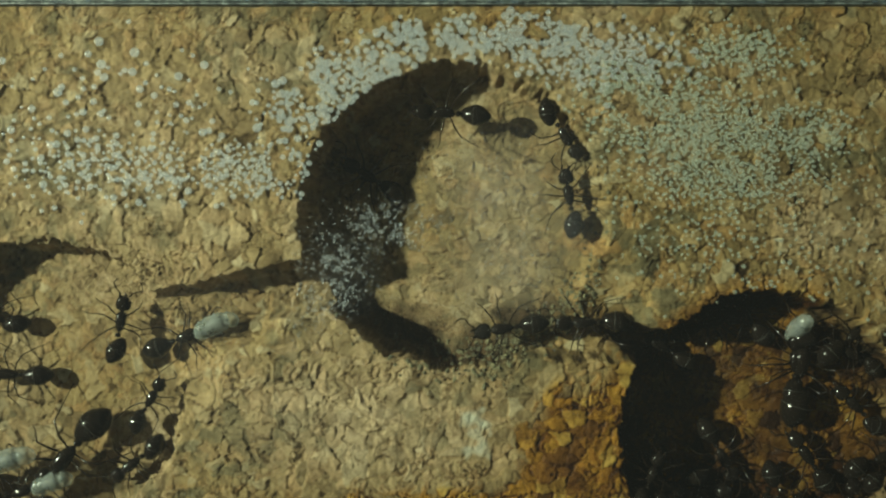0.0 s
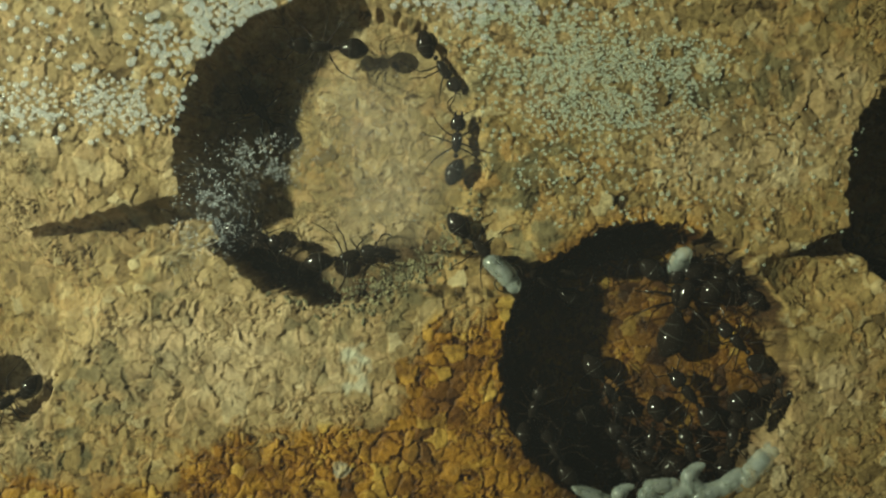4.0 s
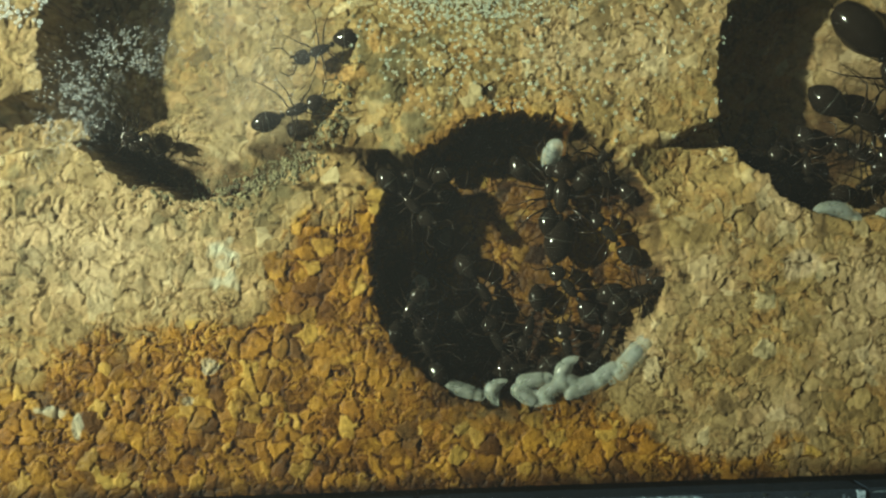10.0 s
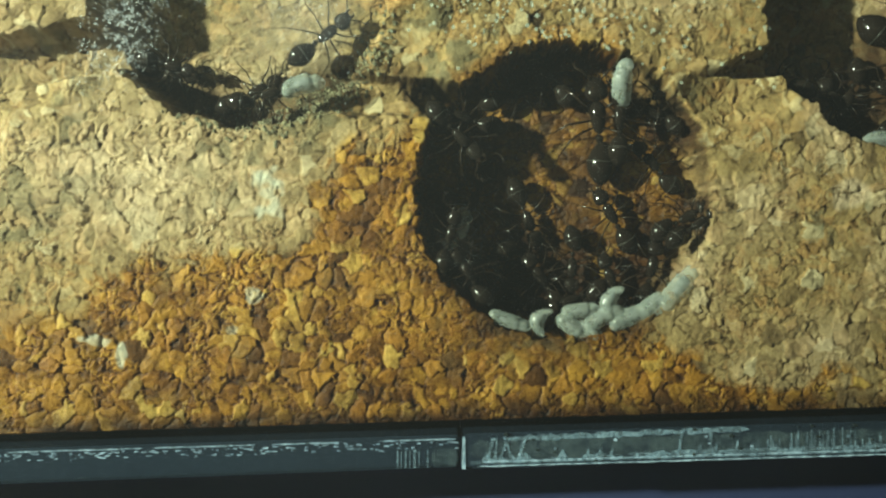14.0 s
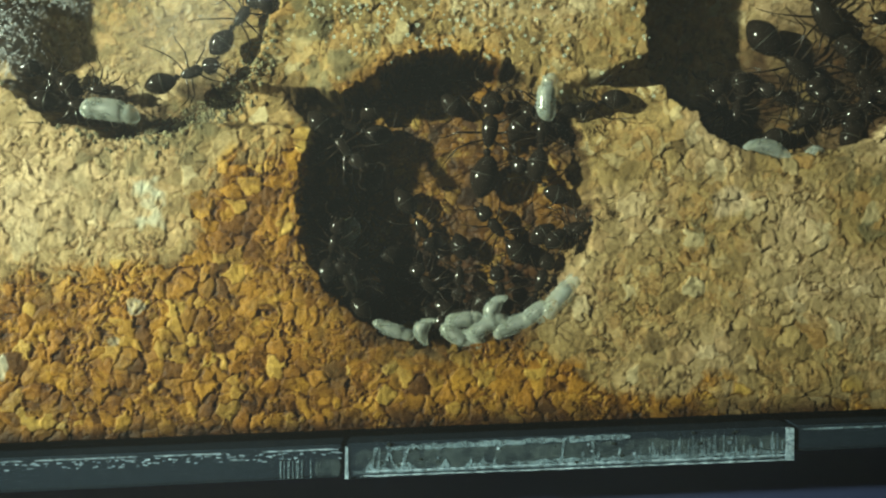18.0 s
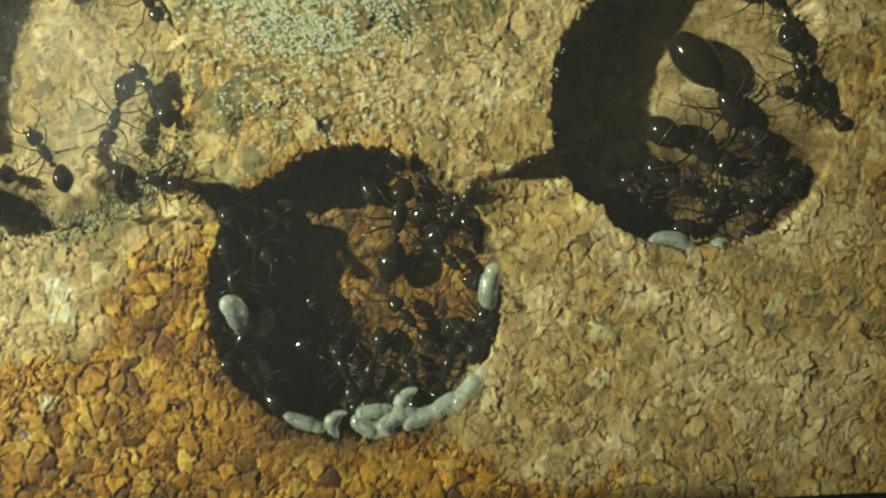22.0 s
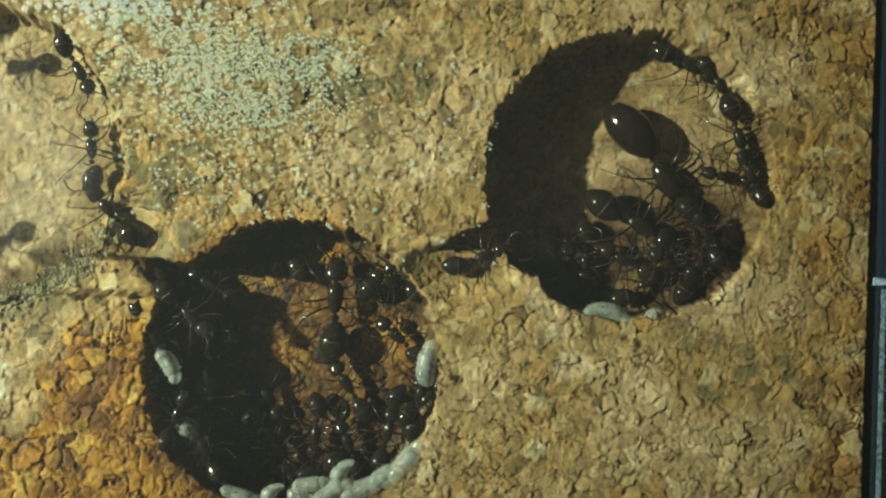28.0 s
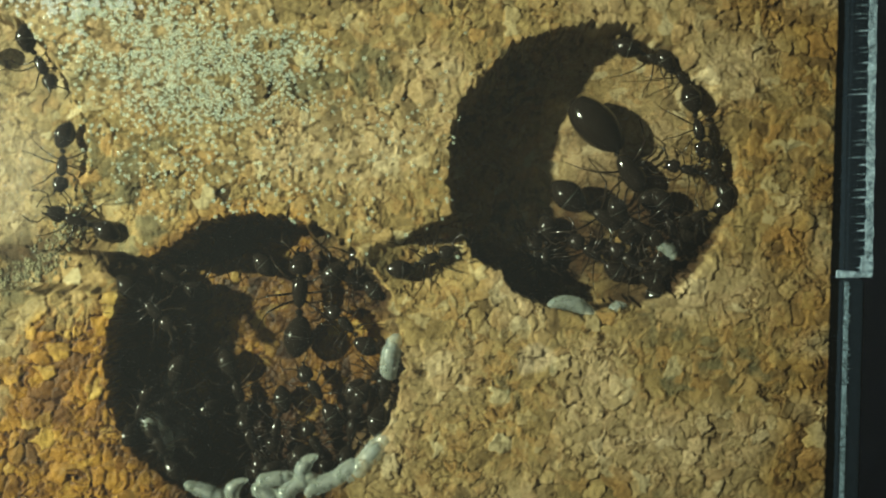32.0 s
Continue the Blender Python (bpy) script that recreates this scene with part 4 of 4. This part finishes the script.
PILE = [(39.8, -26.9, 50, 5.6, 1.05), (35.9, -29.3, 16, 5.6, 0.9), (31.9, -31.3, -75, 3.4, 0.8), (30.0, -30.6, -35, 3.8, 0.85), (32.6, -29.6, 30, 4.6, 0.85),
        (26.6, -29.9, 70, 2.8, 0.75), (24.0, -30.0, -18, 4.2, 0.72), (37.6, -28.2, 30, 4.2, 0.85), (33.2, -28.2, 75, 3.6, 0.8), (30.6, -29.0, 8, 3.6, 0.75)]
for n, (x, y, heading, length, radius) in enumerate(PILE):
    make_larva(length, radius, 0.45 * (n % 3), n, at_mm(x, y, -0.7, heading))
make_larva(5.0, 0.8, 0.9, 31, at_mm(59.2, -12.9, -0.7, -15))
make_larva(1.9, 0.7, 0.1, 32, at_mm(63.4, -13.4, -0.7, 30))


# ---- crumbs of cork along the rim of the upper chamber ----
def crumbs():
    rng = random.Random(4)
    verts, faces = [], []
    for n in range(520):
        a = radians(rng.gauss(-62, 26))
        r = rng.gauss(14.2, 0.9)
        x, y = -1.1 + r * math.cos(a), 2.6 + r * math.sin(a)
        z = ground(x, y)
        s = rng.uniform(0.1, 0.3)
        base = len(verts)
        for dx, dy, dz in ((1, 0, 0), (0, 1, 0), (-1, 0, 0), (0, -1, 0), (0, 0, 1), (0, 0, -1)):
            k = s * rng.uniform(0.6, 1.3)
            verts.append(((x + dx * k) * MM, (y + dy * k) * MM, (z + 0.04 + dz * k * 0.45) * MM))
        for p, q in ((0, 1), (1, 2), (2, 3), (3, 0)):
            faces += [(base + p, base + q, base + 4), (base + q, base + p, base + 5)]
    ob = from_arrays("cork_crumbs", verts, faces, CRUMB, smooth=False)
    tagged(ob, "loose pale cork crumbs along the chamber rim", "crumbs", kind="stuff")


CRUMB = material("crumb", (0.24, 0.21, 0.11), 0.85)
tone = ramp(CRUMB, noise_tex(CRUMB, 900), [(0.35, (0.05, 0.045, 0.025)), (0.65, (0.17, 0.15, 0.08))])
link(CRUMB, tone, CRUMB.node_tree.nodes["Principled BSDF"].inputs["Base Color"])
crumbs()


# ---- moving ants and larvae ----
CARRIED = "whitish larva carried in the jaws of an ant"
TRIPS = []
# each trip: larva size, then rows of seconds, place and height of the larva in millimetres
TRIP_ROWS = [
    ((4.6, 1.0), [(0, -23.8, -8.3, -0.35), (0.5, -15.2, -4.6, -0.35), (1, -7.3, -7.9, -0.35), (1.5, -3.5, -10.2, -0.35), (2, -0.8, -9.6, -3.4), (2.5, 3.6, -8.2, -0.35),
                  (3, 6.3, -6.8, -0.35), (3.5, 12.8, -6.3, -0.35), (4.3, 17.0, -10.5, -1.6), (5.5, 19.8, -18.3, -1.8), (6.1, 19.0, -19.8, -5.0), (7.4, 19.6, -19.8, -5.0),
                  (7.9, 21.8, -18.0, -0.6), (8.5, 23.1, -16.9, -0.35), (9.0, 20.6, -18.6, -5.0), (10, 19.2, -21.5, -5.2)]),
    ((4.2, 0.95), [(0, -39.6, -24.0, -0.5), (9.6, -39.0, -23.5, -0.5), (10.4, -31.5, -10.5, -0.35), (11, -25, -7.0, -0.35), (11.5, -19.0, -5.3, -0.35), (12, -9.2, -6.4, -0.35), (12.5, -7.1, -8.8, -0.35),
                   (13, -1.3, -10.1, -0.35), (13.5, -0.4, -9.4, -0.35), (14.4, 8.5, -7.0, -0.35), (15.5, 17.6, -12.8, -0.35), (16, 17.6, -16.4, -2.6), (17, 18.5, -21.5, -3.4), (18, 19.5, -26, -3.4)]),
    ((5.6, 1.1), [(0, -44.0, -22.0, -0.5), (14.6, -43.5, -21.5, -0.5), (15.6, -31.0, -10.0, -0.35), (16.4, -20.0, -5.3, -0.35), (17.0, -9.8, -4.2, -0.35), (17.5, -4.2, -9.1, -0.35), (18, -2.2, -9.5, -0.35), (18.5, -0.3, -9.7, -0.35),
                  (19, 2.7, -9.5, -0.35), (19.5, 7.7, -7.3, -0.35), (20, 12.9, -5.7, -0.35), (20.5, 15.2, -7.7, -0.35), (21, 18.4, -12.4, -0.35), (21.5, 18.1, -17.6, -0.35),
                  (22, 17.9, -19.8, -0.35), (22.5, 18.7, -20.9, -0.35), (23, 19.3, -22.8, -0.5), (24, 18.6, -24.5, -3.0)]),
    ((3.6, 0.82), [(0, -46.5, -26.0, -0.5), (22.8, -46.0, -25.5, -0.5), (24.0, -31.0, -10.0, -0.35), (24.8, -19.0, -5.3, -0.35), (25.5, -5.0, -9.0, -0.35), (26.0, 6.0, -7.3, -0.35), (26.5, 13.6, -8.0, -0.35), (27, 16.2, -11.5, -0.35),
                  (27.5, 17.8, -14.3, -0.35), (28, 17.6, -17.5, -0.35), (28.5, 17.1, -18.9, -0.35), (29.3, 17.3, -19.5, -0.35), (29.8, 17.4, -21.2, -2.4), (30.5, 18.5, -24.0, -3.6)]),
    ((4.6, 0.95), [(0, 32.6, -7.8, -2.6), (9, 32.3, -7.8, -2.6), (12, 33.0, -7.6, -2.2), (13, 34.1, -7.7, -1.4), (15.5, 34.4, -7.7, -0.35), (16.5, 34.6, -7.7, -0.35), (17.4, 36.8, -7.4, -0.35), (18, 38.3, -8.2, -0.35), (18.5, 39.3, -11.2, -0.35), (19, 40.0, -13.2, -0.35),
                  (20, 41.4, -15.8, -0.35), (21, 41.4, -16.6, -0.5), (23, 41.7, -17.6, -0.5)]),
    ((2.2, 0.62), [(0, 66.5, -8.6, -3.4), (29.8, 66.5, -8.6, -3.4), (30.6, 67.8, -7.8, -1.2), (31.2, 68.2, -7.4, -0.6), (32, 68.4, -7.8, -0.6)]),
]
# how steeply a larva is held: seconds and degrees, by trip
TILTS = {2: [(21.4, 0), (21.9, 50), (24, 60)], 4: [(12, -55), (13, -35), (15.5, 0)]}
# where the way of holding differs from the way of walking: seconds and heading, by trip
HOLDS = {2: [(20.7, -30), (21.1, -38), (21.5, -60), (22, -80)], 3: [(26.6, -20), (27.1, -25), (27.5, -45), (28, -60)]}
# ants that walk without a load, hanging from the pane
WALKS = [
    [(0, 12.8, -7.4), (0.6, 4.8, -7.9), (0.9, 1.2, -8.9), (1.2, -1.2, -9.1), (1.5, -3.1, -8.6), (1.8, -4.6, -9.2), (2.4, -7.1, -8.4), (3.2, -6.0, -8.8), (4.2, 0.5, -7.5), (5.5, 7.2, -5.7), (6, 6.8, -5.8), (6.5, 7.0, -6.6), (7, 12.1, -7.5), (7.6, 15.5, -9.0), (9, 17.5, -11.0), (12.5, 18.5, -12.0)],
    [(0, -33.3, -9.4), (0.3, -32.7, -9.1), (0.6, -30.7, -8.8), (0.9, -31.1, -8.5), (1.2, -29.8, -7.5), (1.5, -27.4, -6.9), (1.8, -26.4, -6.4), (2.1, -24.1, -6.2),
     (2.4, -20.8, -5.2), (3.2, -13.0, -5.0), (5, -10.0, -6.0), (8, -10.5, -5.5), (17, -9.0, -6.5), (19, -2.0, -7.5), (19.5, 0.3, -6.9), (20, 2.8, -6.0), (20.5, 4.9, -7.3), (21, 5.4, -6.3),
     (22, 0.6, -5.4), (23, 2.9, -2.1), (24, 7.7, -4.9), (24.4, 9.0, -5.8), (26.5, 11.5, -6.5), (27.5, 15.5, -9.0), (28.5, 18.5, -13.0)],
    [(0, -30.5, -16.6), (0.3, -30.1, -14.8), (0.6, -29.8, -13.7), (0.9, -27.5, -13.4), (1.2, -25.1, -10.3), (1.5, -21.3, -7.9), (1.8, -18.1, -5.5), (2.4, -13.0, -4.5), (3.4, -9.5, -5.5)],
    [(0, -9.0, 6.0), (5.0, -7.5, 6.0), (5.5, -4.8, 5.0), (6, -2.9, 0.7), (6.5, 0.0, -2.4), (7.5, 0.5, -3.3), (8, 4.2, -4.6), (9, 6.0, -6.4), (10, 6.9, -4.0), (11, 9.5, -5.7), (11.5, 7.9, -4.7),
     (12.5, 6.0, -4.9), (13.4, 5.4, -4.4), (15.5, 7.0, -3.1), (16, 9.2, -1.4), (17, 8.8, -2.1), (19, 9.5, -1.2), (20.5, 9.0, -1.8), (21, 7.9, 0.4), (22, 6.8, -0.1), (23, 10.3, 0.6), (24.4, 9.9, 2.3), (25.5, 4.0, -2.0), (26.3, -4.0, -4.0), (32, -6.0, -4.0)],
    [(0, 52.0, -7.5), (17.0, 51.0, -7.2), (18, 43.1, -8.8), (18.5, 39.6, -9.6), (20, 37.0, -12.0), (23.5, 38.5, -10.2), (24.5, 42.7, -8.4), (28, 46.2, -7.9), (29.5, 46.0, -8.0), (30.2, 43.6, -9.3), (31, 43.4, -9.5), (31.5, 43.5, -9.3), (32, 44.4, -8.8)],
    [(0, 69.0, -7.0), (29.0, 69.0, -6.6), (30.0, 71.4, -2.8), (30.4, 72.8, -4.0), (31.2, 72.2, -4.2), (32, 72.4, -4.2)],
    [(0, 5.0, -8.0), (0.4, 2.0, -8.6), (0.9, -2.5, -9.5), (2, -6.5, -9.0), (10, -6.5, -9.0), (13, -3.0, -9.4), (15.5, 0.8, -7.5), (16.2, 0.8, -7.5), (18.5, 5.0, -6.0), (20, 2.9, -6.3), (22, 9.0, -6.8), (24, 15.5, -8.8), (28, 12.6, -3.6), (30, 13.2, -4.4), (31, 13.4, -4.7), (32, 13.4, -4.7)],
    [(0, 10.1, 3.6), (2, 10.1, 2.6), (5.5, 11.1, 2.3), (6, 11.1, 2.4), (7, 11.2, 2.5), (8, 11.8, 2.5), (9, 11.4, 2.5), (10, 11.3, 2.4), (13, 11.0, 3.0), (24, 10.3, 0.5), (28, 10.4, 1.9), (31, 11.2, 2.0)],
]

# how far they climb down from the pane: seconds and millimetres, by walker
DEPTHS = {4: [(0, -4.0), (16.8, -4.0), (17.5, 0)], 0: [(0, 0), (0.5, 0), (1.0, -2.4), (4.2, -2.4), (5.2, 0)], 6: [(0, 0), (0.6, -3.0), (2, -4.6), (12, -4.6), (15.5, -1.8), (17.5, 0)], 1: [(2.6, 0), (4, -4.8), (17.2, -4.8), (19, 0), (26.5, 0), (28, -3.2)], 2: [(1.8, 0), (2.8, -2.8)], 3: [(5.0, -5.0), (5.7, -2.8), (7.6, -2.8), (8.2, -2.4), (9.4, -1.8), (10.2, 0)]}
# where they turn on the spot: seconds and heading, by walker
TURNS = {1: [(0, 82), (0.3, 47), (0.6, 22), (0.9, 20), (1.2, 17), (1.5, 10), (2.1, 12), (2.4, 20)],
         2: [(0, 61), (0.3, 69), (0.6, 65), (0.9, 44), (1.2, 36), (1.5, 30), (1.8, 28)],
         4: [(24.0, 18), (32, 19)], 5: [(30.2, 205), (32, 205)], 6: [(27.0, 131), (28, 131), (30.2, 150), (31, 160), (32, 160)],
         7: [(0, 100), (2, 84), (5.5, 97), (6, 104), (7, 129), (8, 191), (9, 221), (10, 203), (16, 160), (24, 111), (28, 92), (28.8, 150), (29.6, 220), (30.4, 264), (32, 264)]}


def along(rows, t):
    """The place on a way at a time, with eased joints."""
    t = min(max(t, rows[0][0]), rows[-1][0])
    for a, b in zip(rows, rows[1:]):
        if t <= b[0]:
            s = (t - a[0]) / (b[0] - a[0])
            return Vector([p + (q - p) * s for p, q in zip(a[1:], b[1:])])
    return Vector(rows[-1][1:])


def times_of(rows):
    """Steps of a fifth of a second where the way moves, and the ends."""
    out = {0.0, 32.0}
    for a, b in zip(rows, rows[1:]):
        if math.hypot(b[1] - a[1], b[2] - a[2]) / (b[0] - a[0]) > 0.5:
            n = max(1, round((b[0] - a[0]) / 0.2))
            out |= {round(a[0] + (b[0] - a[0]) * k / n, 3) for k in range(n + 1)}
        else:
            out |= {float(a[0]), float(b[0])}
    return sorted(out)


def headings(rows, times, first):
    """The heading at each time, turning at most 40 degrees a step."""
    out, now = [], first
    for t in times:
        d = along(rows, t + 0.25) - along(rows, t - 0.25)
        if math.hypot(d[0], d[1]) > 0.25:
            turn = (math.degrees(math.atan2(d[1], d[0])) - now + 180) % 360 - 180
            now += min(40, max(-40, turn))
        out.append(now)
    return out


def eased(times, turns):
    """The shorter way round at each turn, with rows between where one is wide."""
    out_t, out_h = [times[0]], [turns[0]]
    for t, h in zip(times[1:], turns[1:]):
        t0, h0 = out_t[-1], out_h[-1]
        swing = (h - h0 + 180) % 360 - 180
        n = 1 + int(abs(swing) // 50)
        for k in range(1, n + 1):
            out_t.append(t0 + (t - t0) * k / n)
            out_h.append(h0 + swing * k / n)
    return out_t, out_h


def stride(ant, times, busy):
    """Swing the legs of a walking ant about their hips."""
    legs = [o for o in ant.children if o.name.startswith("leg")]
    for n, leg in enumerate(legs):
        base = leg.location.copy()
        rows, step = [], 0
        for t, on in zip(times, busy):
            step += on
            swing = 15 * (1 if (step + n) % 2 else -1) * on
            rows.append((t, Matrix.Translation(base) @ pose(0, 0, 0, 0, 0, swing)))
        walk(leg, rows)


def moving_flags(rows, times):
    return [int((along(rows, t + 0.1) - along(rows, t - 0.1)).length > 0.25) for t in times]


for n, ((length, radius), rows) in enumerate(TRIP_ROWS):
    larva = make_larva(length, radius, 0.3, 50 + n, at_mm(*rows[0][1:], 0), CARRIED)
    carrier = place_ant(n % 2, rows[0][1], rows[0][2], 0, True, "glossy black worker ant carrying a larva below the pane", False)
    TRIPS.append((larva, carrier, rows))
WALKERS = [(place_ant(n % 3, rows[0][1], rows[0][2], 0, True, "glossy black worker ant walking below the clear pane", False), rows) for n, rows in enumerate(WALKS)]


def motions():
    for n, (larva, carrier, rows) in enumerate(TRIPS):
        times = times_of(rows)
        first = 95.0 if n == 4 else 20.0
        turns = headings(rows, times, first) if n != 4 else [88.0 - 10 * min(1, max(0, (t - 17) / 2)) for t in times]
        held = HOLDS.get(n, [])
        for k, t in enumerate(times):
            if held and held[0][0] <= t <= held[-1][0]:
                turns[k] = float(np.interp(t, [a for a, b in held], [b for a, b in held]))
        times, turns = eased(times, turns)
        larva_rows, ant_rows = [], []
        for t, turn in zip(times, turns):
            x, y, z = along(rows, t)
            back = 4.4
            lean = TILTS.get(n, [(0, 0)])
            tilt = float(np.interp(t, [a for a, b in lean], [b for a, b in lean]))
            larva_rows.append((t, at_mm(x, y, z, turn, tilt)))
            ant_rows.append((t, pose((x - back * math.cos(radians(turn))) * MM, (y - back * math.sin(radians(turn))) * MM, min(0.72, 0.72 + z + 0.6) * MM, 180, 0, turn)))
        walk(larva, larva_rows)
        walk(carrier, ant_rows)
        stride(carrier, times, moving_flags(rows, times))
    for n, (ant, rows) in enumerate(WALKERS):
        times = times_of(rows)
        given = TURNS.get(n, [])
        down = DEPTHS.get(n, [(0, 0)])
        times = sorted(set(times) | {float(a) for a, b in down} | {float(a) for a, b in given})
        turns = headings(rows, times, given[0][1] if given and given[0][0] == 0 else 150.0)
        for k, t in enumerate(times):
            if given and given[0][0] <= t <= given[-1][0]:
                turns[k] = float(np.interp(t, [a for a, b in given], [b for a, b in given]))
        times, turns = eased(times, turns)
        drop = [float(np.interp(t, [a for a, b in down], [b for a, b in down])) for t in times]
        walk(ant, [(t, pose(along(rows, t)[0] * MM, along(rows, t)[1] * MM, (0.72 + low) * MM, 180, 0, turn)) for t, turn, low in zip(times, turns, drop)])
        stride(ant, times, moving_flags(rows, times))
    # the rest shuffle on the spot now and then
    rng = random.Random(12)
    for ant, x, y, heading, hang, lift in STILL:
        rows, t, px, py, turn = [], 0.0, x, y, heading
        while t < 32:
            z = 0.72 if hang else max(ground(px, py) + lift, ground(x, y) + lift)
            rows.append((t, pose(px * MM, py * MM, z * MM, 180 if hang else 0, 0, turn)))
            hold = rng.uniform(1.5, 6)
            if t + hold < 31:
                rows.append((t + hold, rows[-1][1]))
            px, py, turn = x + rng.gauss(0, 0.3), y + rng.gauss(0, 0.3), heading + rng.gauss(0, 7)
            t += hold + rng.uniform(0.4, 1.0)
        rows.append((32.0, rows[-1][1]))
        walk(ant, rows)


motions()
